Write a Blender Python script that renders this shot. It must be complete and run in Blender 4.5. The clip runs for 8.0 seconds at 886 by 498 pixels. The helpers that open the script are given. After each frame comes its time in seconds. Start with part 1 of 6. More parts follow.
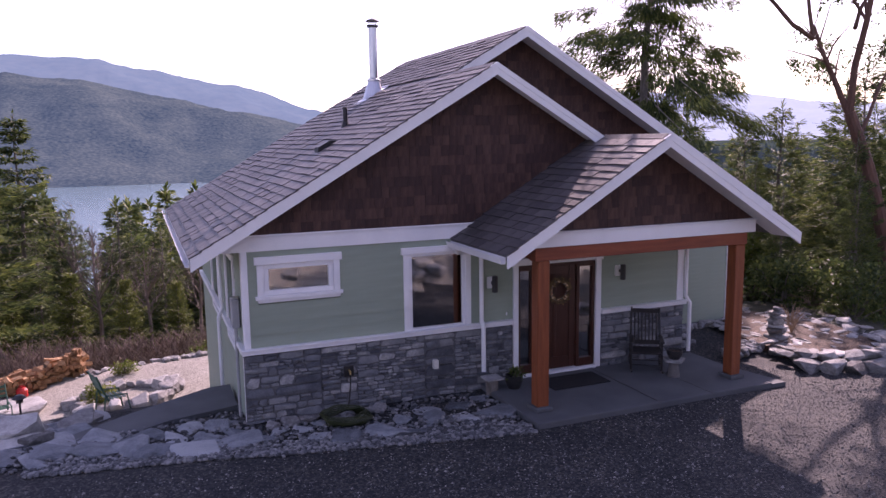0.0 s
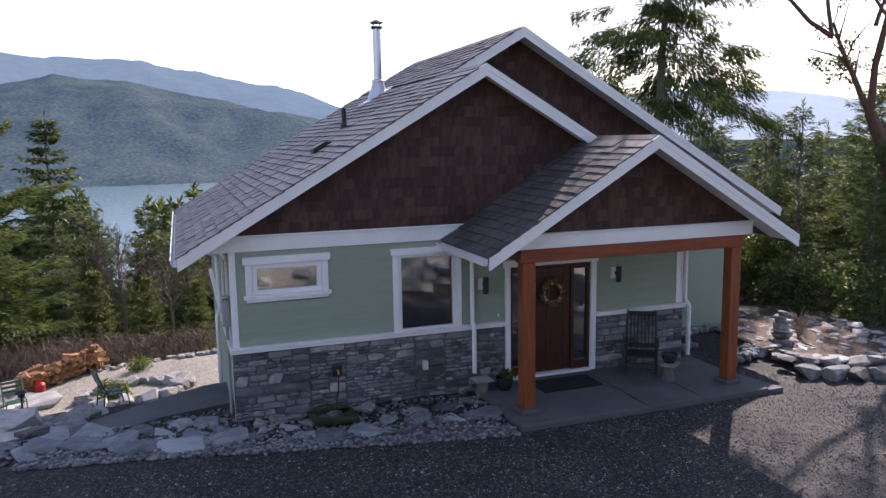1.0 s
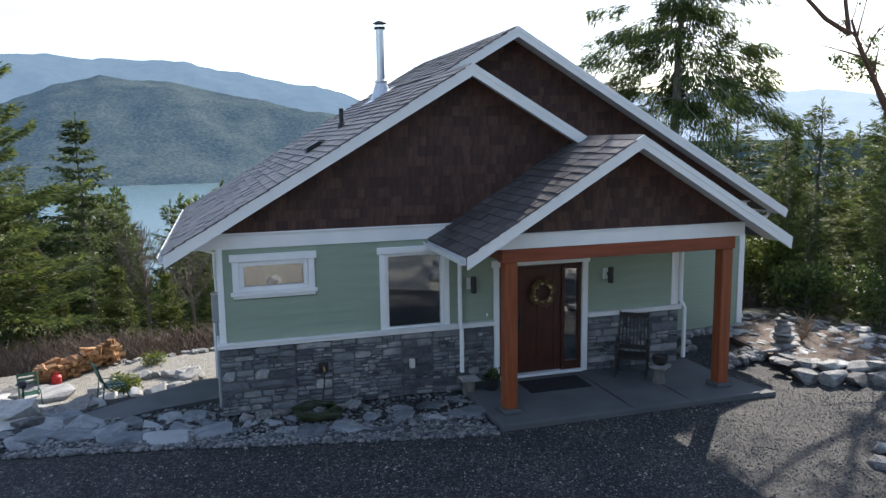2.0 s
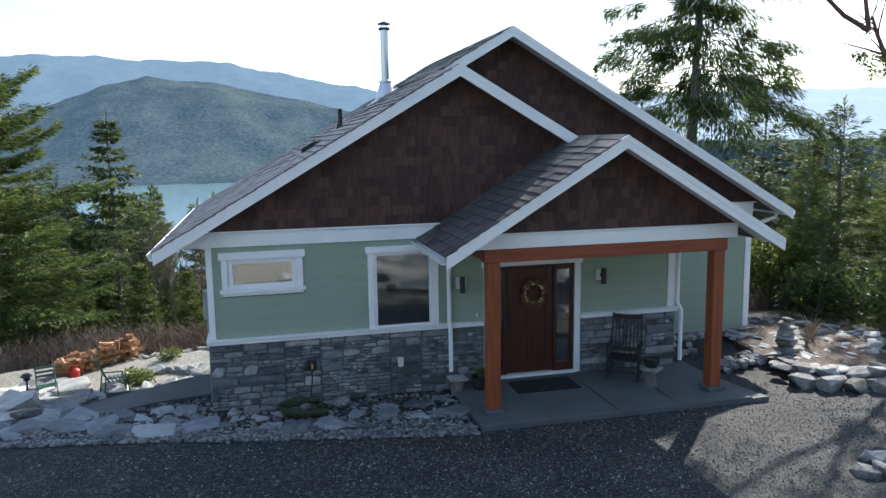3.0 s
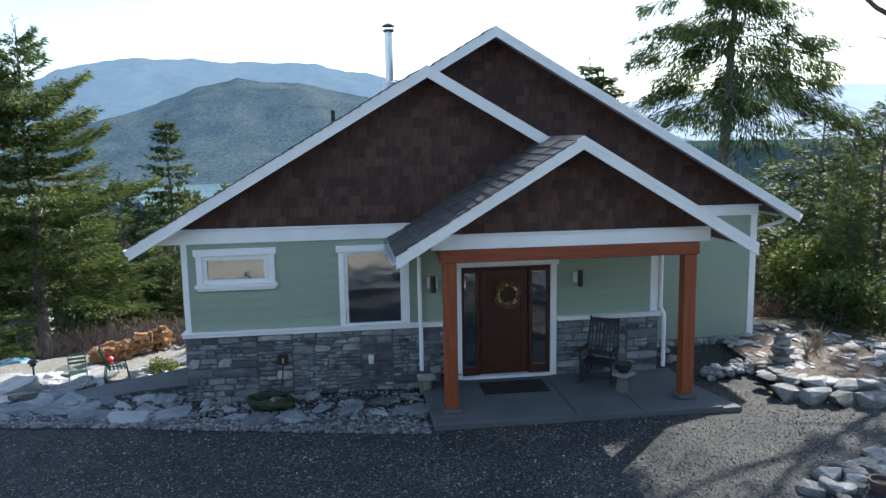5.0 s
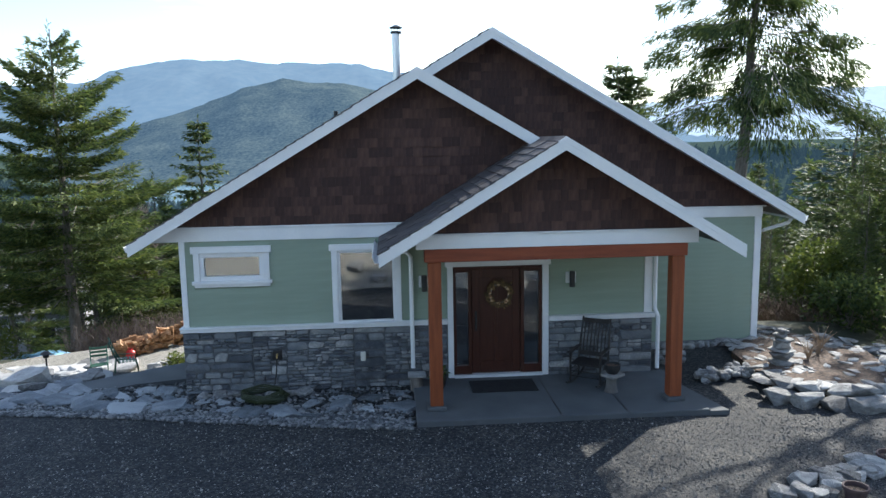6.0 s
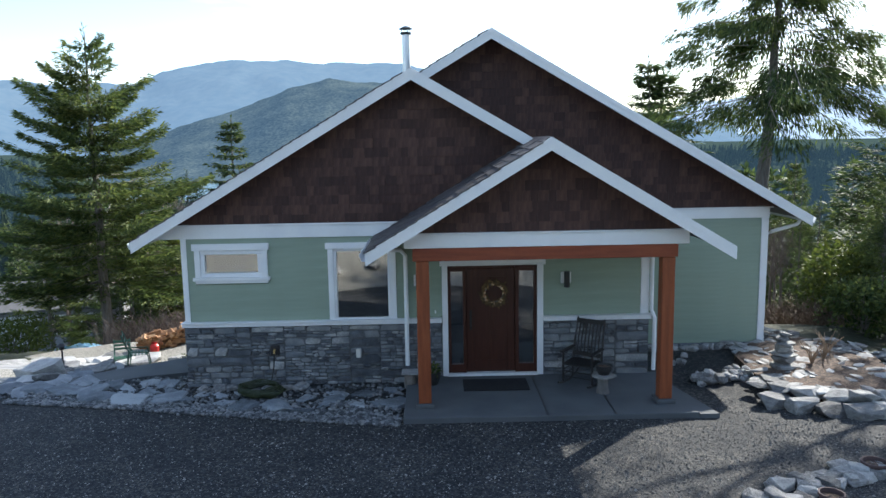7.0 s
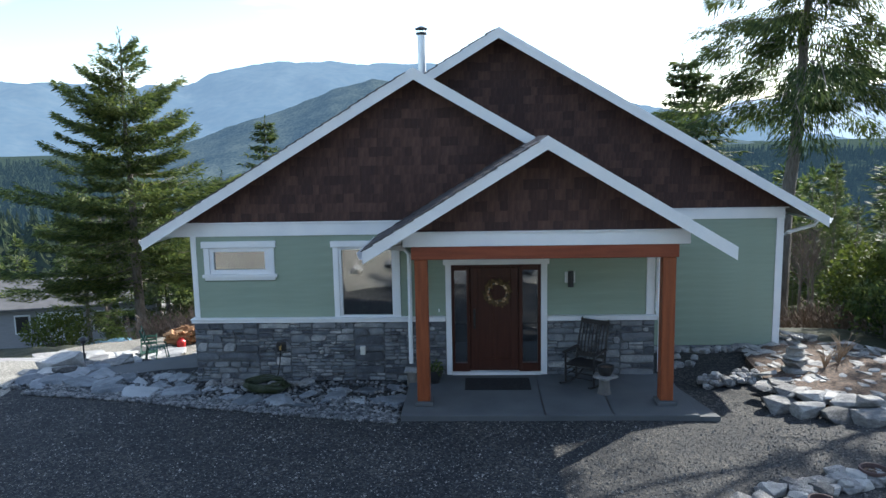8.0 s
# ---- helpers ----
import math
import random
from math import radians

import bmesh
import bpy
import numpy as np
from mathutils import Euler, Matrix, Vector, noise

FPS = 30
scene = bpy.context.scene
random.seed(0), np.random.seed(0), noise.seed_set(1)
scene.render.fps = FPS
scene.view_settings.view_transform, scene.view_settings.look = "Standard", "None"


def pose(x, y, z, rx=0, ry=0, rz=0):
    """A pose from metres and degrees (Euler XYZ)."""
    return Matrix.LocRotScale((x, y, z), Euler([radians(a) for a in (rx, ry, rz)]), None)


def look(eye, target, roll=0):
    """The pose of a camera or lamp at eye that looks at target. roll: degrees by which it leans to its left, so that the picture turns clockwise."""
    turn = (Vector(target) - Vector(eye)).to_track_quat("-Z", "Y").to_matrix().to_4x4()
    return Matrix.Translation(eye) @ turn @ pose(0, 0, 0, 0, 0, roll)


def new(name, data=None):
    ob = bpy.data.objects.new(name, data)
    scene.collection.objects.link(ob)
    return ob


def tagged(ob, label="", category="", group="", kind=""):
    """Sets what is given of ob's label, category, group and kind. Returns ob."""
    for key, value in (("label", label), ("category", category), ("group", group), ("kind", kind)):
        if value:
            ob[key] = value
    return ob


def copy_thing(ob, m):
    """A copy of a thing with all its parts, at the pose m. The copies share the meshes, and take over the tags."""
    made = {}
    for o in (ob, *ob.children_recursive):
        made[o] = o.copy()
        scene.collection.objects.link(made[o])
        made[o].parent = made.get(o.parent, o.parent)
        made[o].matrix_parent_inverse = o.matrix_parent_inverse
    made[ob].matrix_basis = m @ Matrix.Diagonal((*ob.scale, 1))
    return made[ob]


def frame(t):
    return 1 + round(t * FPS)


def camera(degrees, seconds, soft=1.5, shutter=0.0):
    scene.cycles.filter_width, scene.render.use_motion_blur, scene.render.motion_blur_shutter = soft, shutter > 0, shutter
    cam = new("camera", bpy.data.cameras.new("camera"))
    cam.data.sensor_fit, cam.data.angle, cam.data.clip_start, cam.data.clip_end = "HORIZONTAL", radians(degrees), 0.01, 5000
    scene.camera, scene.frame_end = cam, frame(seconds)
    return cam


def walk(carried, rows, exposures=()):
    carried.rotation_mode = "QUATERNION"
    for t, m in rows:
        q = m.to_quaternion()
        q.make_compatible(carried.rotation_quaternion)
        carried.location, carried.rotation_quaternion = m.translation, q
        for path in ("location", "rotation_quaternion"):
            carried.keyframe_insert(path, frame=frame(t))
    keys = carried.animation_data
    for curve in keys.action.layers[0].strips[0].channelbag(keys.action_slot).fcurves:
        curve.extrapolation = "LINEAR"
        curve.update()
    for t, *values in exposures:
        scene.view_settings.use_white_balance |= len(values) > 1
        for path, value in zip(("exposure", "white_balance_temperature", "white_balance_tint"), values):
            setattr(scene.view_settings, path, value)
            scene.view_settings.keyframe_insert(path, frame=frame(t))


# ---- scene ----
cam = camera(61.6, 8.0)
PATH = [
    (0, (-1.513, -12.46, 4.63), (-0.764, -10.628, 4.339), -0.8),
    (0.5, (-1.135, -12.625, 4.639), (-0.432, -10.775, 4.349), -0.8),
    (1, (-0.729, -12.777, 4.652), (-0.071, -10.911, 4.361), -0.9),
    (1.5, (-0.308, -12.956, 4.645), (0.304, -11.074, 4.354), -0.9),
    (3, (1.002, -13.412, 4.634), (1.465, -11.488, 4.344), -0.9),
    (3.5, (1.479, -13.546, 4.635), (1.89, -11.611, 4.344), -1.0),
    (4, (2.004, -13.672, 4.646), (2.361, -11.726, 4.355), -1.0),
    (4.5, (2.524, -13.774, 4.636), (2.828, -11.819, 4.346), -1.0),
    (6, (3.953, -14.148, 4.635), (4.091, -12.173, 4.347), -1.0),
    (6.5, (4.424, -14.246, 4.646), (4.506, -12.268, 4.358), -1.0),
    (7, (4.893, -14.321, 4.638), (4.914, -12.342, 4.35), -1.0),
    (7.5, (5.284, -14.347, 4.623), (5.249, -12.368, 4.336), -1.1),
    (8, (5.649, -14.374, 4.611), (5.556, -12.396, 4.325), -1.1),
]
walk(cam, [(t, look(eye, aim, lean)) for t, eye, aim, lean in PATH],
     exposures=[(0.0, 0.84, 6700, 54), (1.0, 0.80, 6600, 28), (2.0, 0.90, 6400, 13), (3.5, 1.04, 6150, 9), (8.0, 1.13, 6100, 9)])

# ---- light ----
SUN_AZ, SUN_EL = 42.5, 32.0          # degrees from +y towards +x, and above the horizon
world = bpy.data.worlds.new("sky")
scene.world = world
world.use_nodes = True
wn, wl = world.node_tree.nodes, world.node_tree.links
bg = wn["Background"]
sky = wn.new("ShaderNodeTexSky")
sky.sky_type = "NISHITA"
sky.sun_disc = False
sky.sun_elevation, sky.sun_rotation = radians(SUN_EL), radians(SUN_AZ)
sky.altitude, sky.air_density, sky.dust_density, sky.ozone_density = 100, 1.0, 0.6, 1.6
# thin streaks of cirrus
tc = wn.new("ShaderNodeTexCoord")
mp = wn.new("ShaderNodeMapping")
mp.inputs["Scale"].default_value = (1.1, 2.2, 7.0)
mp.inputs["Rotation"].default_value = (0.0, radians(8), radians(20))
cn = wn.new("ShaderNodeTexNoise")
cn.inputs["Scale"].default_value, cn.inputs["Detail"].default_value, cn.inputs["Roughness"].default_value = 1.6, 6.0, 0.55
cr = wn.new("ShaderNodeValToRGB")
cr.color_ramp.elements[0].position, cr.color_ramp.elements[1].position = 0.50, 0.88
cm = wn.new("ShaderNodeMix")
cm.data_type = "RGBA"
cm.inputs["B"].default_value = (8.6, 9.1, 9.5, 1)
wl.new(tc.outputs["Generated"], mp.inputs["Vector"])
wl.new(mp.outputs["Vector"], cn.inputs["Vector"])
wl.new(cn.outputs["Fac"], cr.inputs["Fac"])
wl.new(cr.outputs["Color"], cm.inputs["Factor"])
wl.new(sky.outputs["Color"], cm.inputs["A"])
wl.new(cm.outputs["Result"], bg.inputs["Color"])
bg.inputs["Strength"].default_value = 0.135
sun = new("sun", bpy.data.lights.new("sun", "SUN"))
sun.data.energy, sun.data.angle, sun.data.color = 5.0, radians(0.6), (1.0, 0.93, 0.82)
sa, se = radians(SUN_AZ), radians(SUN_EL)
sun.matrix_world = look((0, 0, 0), (-math.sin(sa) * math.cos(se), -math.cos(sa) * math.cos(se), -math.sin(se)))

# ---- materials ----


def material(name, ramp, scale=6.0, fine=60.0, rough=0.7, bump=0.15, metal=0.0, stretch=(1, 1, 1), island=0.0, obrandom=0.0,
             translucent=0.0, spec=0.4, dirt=0.35, cells=0.0, bump_dist=0.02, coords="Object"):
    """Two scales of noise through a colour ramp, with relief; island and obrandom vary whole pieces."""
    m = bpy.data.materials.new(name)
    m.use_nodes = True
    n, l = m.node_tree.nodes, m.node_tree.links
    p = n["Principled BSDF"]
    p.inputs["Metallic"].default_value, p.inputs["Specular IOR Level"].default_value = metal, spec
    t = n.new("ShaderNodeTexCoord")
    mpn = n.new("ShaderNodeMapping")
    mpn.inputs["Scale"].default_value = stretch
    l.new(t.outputs[coords], mpn.inputs["Vector"])
    a, b = n.new("ShaderNodeTexNoise"), n.new("ShaderNodeTexNoise")
    for q, s in ((a, scale), (b, fine)):
        q.inputs["Scale"].default_value, q.inputs["Detail"].default_value = s, 5.0
        l.new(mpn.outputs["Vector"], q.inputs["Vector"])
    mixn = n.new("ShaderNodeMath")
    mixn.operation = "MULTIPLY_ADD"
    mixn.inputs[1].default_value = dirt
    l.new(b.outputs["Fac"], mixn.inputs[0])
    half = n.new("ShaderNodeMath")
    half.operation = "MULTIPLY"
    half.inputs[1].default_value = 1 - dirt
    l.new(a.outputs["Fac"], half.inputs[0])
    l.new(half.outputs[0], mixn.inputs[2])
    value = mixn.outputs[0]
    if cells:
        v = n.new("ShaderNodeTexVoronoi")
        v.inputs["Scale"].default_value = cells
        l.new(mpn.outputs["Vector"], v.inputs["Vector"])
        sep = n.new("ShaderNodeSeparateColor")
        l.new(v.outputs["Color"], sep.inputs["Color"])
        cv = n.new("ShaderNodeMath")
        cv.operation = "MULTIPLY_ADD"
        cv.inputs[1].default_value = 0.62
        l.new(sep.outputs[0], cv.inputs[0])
        hv = n.new("ShaderNodeMath")
        hv.operation = "MULTIPLY_ADD"
        hv.inputs[1].default_value, hv.inputs[2].default_value = 0.68, -0.15
        l.new(value, hv.inputs[0])
        l.new(hv.outputs[0], cv.inputs[2])
        value = cv.outputs[0]
    for amount, kind in ((island, "island"), (obrandom, "object")):
        if amount:
            g = n.new("ShaderNodeNewGeometry" if kind == "island" else "ShaderNodeObjectInfo")
            o = g.outputs["Random Per Island"] if kind == "island" else g.outputs["Random"]
            s = n.new("ShaderNodeMath")
            s.operation = "MULTIPLY_ADD"
            s.inputs[1].default_value, s.inputs[2].default_value = amount, -amount / 2
            l.new(o, s.inputs[0])
            ad = n.new("ShaderNodeMath")
            l.new(value, ad.inputs[0])
            l.new(s.outputs[0], ad.inputs[1])
            value = ad.outputs[0]
    r = n.new("ShaderNodeValToRGB")
    e = r.color_ramp.elements
    while len(e) < len(ramp):
        e.new(0.5)
    for el, (pos, col) in zip(e, ramp):
        el.position, el.color = pos, (*col, 1)
    l.new(value, r.inputs["Fac"])
    l.new(r.outputs["Color"], p.inputs["Base Color"])
    ro = n.new("ShaderNodeMapRange")
    ro.inputs["To Min"].default_value, ro.inputs["To Max"].default_value = max(0.02, rough - 0.12), min(1, rough + 0.12)
    l.new(b.outputs["Fac"], ro.inputs["Value"])
    l.new(ro.outputs["Result"], p.inputs["Roughness"])
    if bump:
        bu = n.new("ShaderNodeBump")
        bu.inputs["Strength"].default_value, bu.inputs["Distance"].default_value = bump, bump_dist
        l.new(value if cells else b.outputs["Fac"], bu.inputs["Height"])
        l.new(bu.outputs["Normal"], p.inputs["Normal"])
    if translucent:
        tr = n.new("ShaderNodeBsdfTranslucent")
        l.new(r.outputs["Color"], tr.inputs["Color"])
        mx = n.new("ShaderNodeMixShader")
        mx.inputs["Fac"].default_value = translucent
        l.new(p.outputs["BSDF"], mx.inputs[1])
        l.new(tr.outputs["BSDF"], mx.inputs[2])
        l.new(mx.outputs["Shader"], n["Material Output"].inputs["Surface"])
    return m


def two(a, b, lo=0.3, hi=0.7):
    return [(lo, a), (hi, b)]


SIDING = material("sage_siding", two((0.228, 0.285, 0.218), (0.272, 0.332, 0.258)), 1.5, 40, 0.6, 0.08, stretch=(1, 1, 8), obrandom=0.1)
WHITE = material("white_trim_paint", two((0.68, 0.69, 0.70), (0.80, 0.80, 0.79)), 2.0, 50, 0.5, 0.04)
SHAKE = material("brown_cedar_shingle", [(0.2, (0.028, 0.012, 0.010)), (0.5, (0.050, 0.022, 0.017)), (0.85, (0.10, 0.050, 0.036))], 3, 45, 0.7, 0.3, stretch=(6, 1, 1), obrandom=0.4)
ROOF = material("asphalt_shingle", [(0.2, (0.025, 0.022, 0.025)), (0.5, (0.058, 0.053, 0.055)), (0.85, (0.12, 0.108, 0.105))], 4, 180, 0.55, 0.35, obrandom=0.3, island=0.3, bump_dist=0.006)
STONE = material("ledge_stone", [(0.2, (0.06, 0.066, 0.076)), (0.5, (0.15, 0.162, 0.175)), (0.75, (0.23, 0.238, 0.24)), (0.98, (0.48, 0.47, 0.45))], 5, 34, 0.8, 0.8, obrandom=0.6, island=0.3)
MORTAR = material("mortar", two((0.085, 0.09, 0.098), (0.15, 0.155, 0.16)), 8, 60, 0.9, 0.3)
CEDAR = material("stained_cedar", [(0.2, (0.11, 0.026, 0.009)), (0.5, (0.23, 0.060, 0.020)), (0.8, (0.34, 0.105, 0.038))], 2.5, 30, 0.5, 0.15, stretch=(6, 6, 0.5))
CEDAR_X = material("stained_cedar_beam", [(0.2, (0.11, 0.022, 0.010)), (0.5, (0.22, 0.050, 0.020)), (0.8, (0.31, 0.088, 0.034))], 2.5, 30, 0.5, 0.15, stretch=(0.5, 6, 6))
CONCRETE = material("concrete", two((0.066, 0.074, 0.080), (0.115, 0.122, 0.126)), 1.5, 50, 0.85, 0.12)
DOOR = material("walnut_door", [(0.25, (0.034, 0.010, 0.006)), (0.55, (0.058, 0.018, 0.010)), (0.85, (0.09, 0.030, 0.016))], 3, 40, 0.4, 0.1, stretch=(8, 8, 0.6))
BLACK = material("black_metal", two((0.012, 0.012, 0.013), (0.03, 0.03, 0.03)), 8, 80, 0.45, 0.05)
BLACKWOOD = material("black_painted_wood", two((0.012, 0.011, 0.011), (0.03, 0.027, 0.026)), 6, 60, 0.45, 0.08, stretch=(1, 1, 0.3))
MAT = material("rubber_mat", two((0.008, 0.008, 0.009), (0.02, 0.02, 0.022)), 10, 200, 0.9, 0.4)
STEEL = material("brushed_steel", two((0.5, 0.5, 0.52), (0.66, 0.66, 0.68)), 6, 80, 0.35, 0.05, metal=0.9, stretch=(4, 4, 0.5))
GRAVEL = material("gravel", [(0.2, (0.006, 0.008, 0.010)), (0.45, (0.017, 0.020, 0.023)), (0.66, (0.040, 0.040, 0.039)), (0.9, (0.115, 0.104, 0.086))], 0.9, 16, 0.9, 1.0, cells=32, dirt=0.25, bump_dist=0.05)
ROCK = material("pale_rock", [(0.18, (0.08, 0.08, 0.079)), (0.45, (0.24, 0.236, 0.228)), (0.8, (0.52, 0.51, 0.485))], 4, 26, 0.85, 0.9, obrandom=0.35, island=0.3, bump_dist=0.03)
DARKROCK = material("grey_blue_rock", [(0.18, (0.07, 0.08, 0.09)), (0.5, (0.18, 0.20, 0.22)), (0.85, (0.36, 0.38, 0.39))], 4, 26, 0.85, 0.9, obrandom=0.4, island=0.5, bump_dist=0.03)
BARK = material("bark", two((0.09, 0.078, 0.068), (0.28, 0.25, 0.22)), 5, 30, 0.9, 0.8, stretch=(3, 3, 0.7), bump_dist=0.04)
NEEDLE = material("fir_needles", [(0.2, (0.030, 0.052, 0.020)), (0.5, (0.078, 0.115, 0.034)), (0.8, (0.19, 0.22, 0.058))], 0.5, 5, 0.6, 0.0, island=0.5, obrandom=0.15, translucent=0.42, spec=0.25)
NEEDLE_LIGHT = material("young_needles", [(0.2, (0.05, 0.07, 0.014)), (0.5, (0.11, 0.145, 0.028)), (0.8, (0.19, 0.21, 0.045))], 0.6, 5, 0.6, 0.0, island=0.5, obrandom=0.15, translucent=0.4, spec=0.25)
FOREST = material("forest_floor", [(0.2, (0.014, 0.020, 0.010)), (0.5, (0.032, 0.036, 0.018)), (0.8, (0.065, 0.060, 0.036))], 0.08, 2.5, 0.95, 0.6, bump_dist=0.2)

YARD = material("pale_yard_gravel", [(0.25, (0.13, 0.12, 0.10)), (0.5, (0.25, 0.235, 0.20)), (0.8, (0.40, 0.38, 0.33))], 0.6, 14, 0.9, 0.9, cells=42, dirt=0.5, bump_dist=0.04)
# Near-black rooms: the indoor shade is put into the colour, so panes read dark.
ROOM_SHADE = material("interior_shade_black", two((0.012, 0.012, 0.013), (0.03, 0.029, 0.028)), 2, 20, 0.9, 0.0)


def glass_material(name, tint):
    m = bpy.data.materials.new(name)
    m.use_nodes = True
    p = m.node_tree.nodes["Principled BSDF"]
    p.inputs["Base Color"].default_value = (*tint, 1)
    p.inputs["Roughness"].default_value = 0.02
    p.inputs["Transmission Weight"].default_value = 1.0
    p.inputs["IOR"].default_value = 2.6
    return m


GLASS = glass_material("window_glass", (0.85, 0.9, 0.9))


def distance_material(name, near, far, haze_glow, haze_strength, scale):
    """A far slope: forest colours, with the air's haze put in as surface emission."""
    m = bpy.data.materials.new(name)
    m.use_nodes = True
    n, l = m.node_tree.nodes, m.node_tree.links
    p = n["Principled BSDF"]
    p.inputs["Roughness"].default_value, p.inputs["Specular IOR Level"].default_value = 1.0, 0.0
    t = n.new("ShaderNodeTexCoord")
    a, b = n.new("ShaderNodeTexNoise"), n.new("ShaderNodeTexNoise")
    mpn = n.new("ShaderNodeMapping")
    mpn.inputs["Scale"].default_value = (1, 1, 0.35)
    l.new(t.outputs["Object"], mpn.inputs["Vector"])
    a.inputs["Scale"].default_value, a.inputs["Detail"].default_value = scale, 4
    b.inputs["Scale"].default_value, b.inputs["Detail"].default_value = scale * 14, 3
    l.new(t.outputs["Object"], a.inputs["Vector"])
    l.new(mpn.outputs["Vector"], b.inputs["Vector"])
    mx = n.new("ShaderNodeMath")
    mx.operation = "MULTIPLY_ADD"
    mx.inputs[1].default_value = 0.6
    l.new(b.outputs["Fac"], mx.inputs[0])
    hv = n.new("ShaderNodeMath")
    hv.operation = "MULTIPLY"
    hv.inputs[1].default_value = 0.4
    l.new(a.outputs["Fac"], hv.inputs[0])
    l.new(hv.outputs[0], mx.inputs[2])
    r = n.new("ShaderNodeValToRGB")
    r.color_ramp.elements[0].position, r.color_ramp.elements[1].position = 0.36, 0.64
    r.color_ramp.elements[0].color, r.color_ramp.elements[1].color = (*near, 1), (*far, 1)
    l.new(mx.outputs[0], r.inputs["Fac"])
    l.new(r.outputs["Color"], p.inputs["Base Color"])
    p.inputs["Emission Color"].default_value = (*haze_glow, 1)
    p.inputs["Emission Strength"].default_value = haze_strength
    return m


# Glow grows with distance: haze painted as light, strongest towards the sun.
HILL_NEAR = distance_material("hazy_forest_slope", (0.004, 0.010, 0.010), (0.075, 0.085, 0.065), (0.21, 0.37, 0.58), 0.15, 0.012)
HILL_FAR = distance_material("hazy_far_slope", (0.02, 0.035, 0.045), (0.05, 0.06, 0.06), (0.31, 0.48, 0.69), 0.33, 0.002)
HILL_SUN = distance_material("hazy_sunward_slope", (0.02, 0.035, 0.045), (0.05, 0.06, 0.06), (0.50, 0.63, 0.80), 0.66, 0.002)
WOOD_MID = distance_material("hazed_slope_woods", (0.012, 0.022, 0.010), (0.060, 0.070, 0.032), (0.20, 0.38, 0.60), 0.02, 0.10)
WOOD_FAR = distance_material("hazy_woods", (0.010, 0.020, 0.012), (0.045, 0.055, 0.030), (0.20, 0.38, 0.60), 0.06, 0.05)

# ---- mesh helpers ----


def part(name, bm, mat, parent=None, label="", smooth=False):
    me = bpy.data.meshes.new(name)
    bm.to_mesh(me)
    bm.free()
    me.materials.append(mat)
    if smooth:
        me.polygons.foreach_set("use_smooth", [True] * len(me.polygons))
    ob = new(name, me)
    ob.parent = parent
    if label:
        tagged(ob, label)
    return ob


def raw(name, verts, faces, mat, parent=None, smooth=False):
    me = bpy.data.meshes.new(name)
    me.from_pydata(verts, [], faces)
    me.materials.append(mat)
    if smooth:
        me.polygons.foreach_set("use_smooth", [True] * len(me.polygons))
    ob = new(name, me)
    ob.parent = parent
    return ob


def thing(name, label, category, group="", kind="", at=(0, 0, 0)):
    ob = new(name)
    ob.location = at
    ob.empty_display_size = 0.2
    return tagged(ob, label, category, group, kind)


def box(bm, x0, x1, y0, y1, z0, z1, bevel=0.0):
    m = Matrix.Translation(((x0 + x1) / 2, (y0 + y1) / 2, (z0 + z1) / 2)) @ Matrix.Diagonal((x1 - x0, y1 - y0, z1 - z0, 1))
    made = bmesh.ops.create_cube(bm, size=1, matrix=m)["verts"]
    if bevel:
        edges = {e for v in made for e in v.link_edges}
        bmesh.ops.bevel(bm, geom=list(edges), offset=bevel, segments=1, affect="EDGES")
    return bm


def boxed(*a, **k):
    return box(bmesh.new(), *a, **k)


def prism(bm, outline, axis, a, b):
    """A closed outline in the plane across axis ('x' or 'y' or 'z'), pulled from a to b."""
    def at(p, d):
        return (d, p[0], p[1]) if axis == "x" else (p[0], d, p[1]) if axis == "y" else (p[0], p[1], d)
    va = [bm.verts.new(at(p, a)) for p in outline]
    vb = [bm.verts.new(at(p, b)) for p in outline]
    k = len(outline)
    for i in range(k):
        bm.faces.new((va[i], va[(i + 1) % k], vb[(i + 1) % k], vb[i]))
    bm.faces.new(va[::-1])
    bm.faces.new(vb)
    bmesh.ops.recalc_face_normals(bm, faces=bm.faces[:])
    return bm


def tube(bm, points, radius, sides=8):
    """A pipe along points; radius may be a number or one for each point."""
    rs = radius if isinstance(radius, (list, tuple)) else [radius] * len(points)
    pts = [Vector(p) for p in points]
    rings = []
    for i, p in enumerate(pts):
        d = (pts[min(i + 1, len(pts) - 1)] - pts[max(i - 1, 0)]).normalized()
        u = d.cross(Vector((0.31, 0.17, 1)) if abs(d.z) < 0.9 else Vector((1, 0.2, 0))).normalized()
        w = d.cross(u)
        rings.append([bm.verts.new(p + rs[i] * (math.cos(2 * math.pi * k / sides) * u + math.sin(2 * math.pi * k / sides) * w)) for k in range(sides)])
    for a, b in zip(rings, rings[1:]):
        for k in range(sides):
            bm.faces.new((b[k], b[(k + 1) % sides], a[(k + 1) % sides], a[k]))
    bm.faces.new(rings[0])
    bm.faces.new(rings[-1][::-1])
    return bm


def lathe(bm, profile, at=(0, 0, 0), sides=16):
    rings = []
    for r, z in profile:
        rings.append([bm.verts.new((at[0] + r * math.cos(2 * math.pi * k / sides), at[1] + r * math.sin(2 * math.pi * k / sides), at[2] + z)) for k in range(sides)])
    for a, b in zip(rings, rings[1:]):
        for k in range(sides):
            bm.faces.new((a[k], a[(k + 1) % sides], b[(k + 1) % sides], b[k]))
    bm.faces.new(rings[0][::-1])
    bm.faces.new(rings[-1])
    bmesh.ops.recalc_face_normals(bm, faces=bm.faces[:])
    return bm


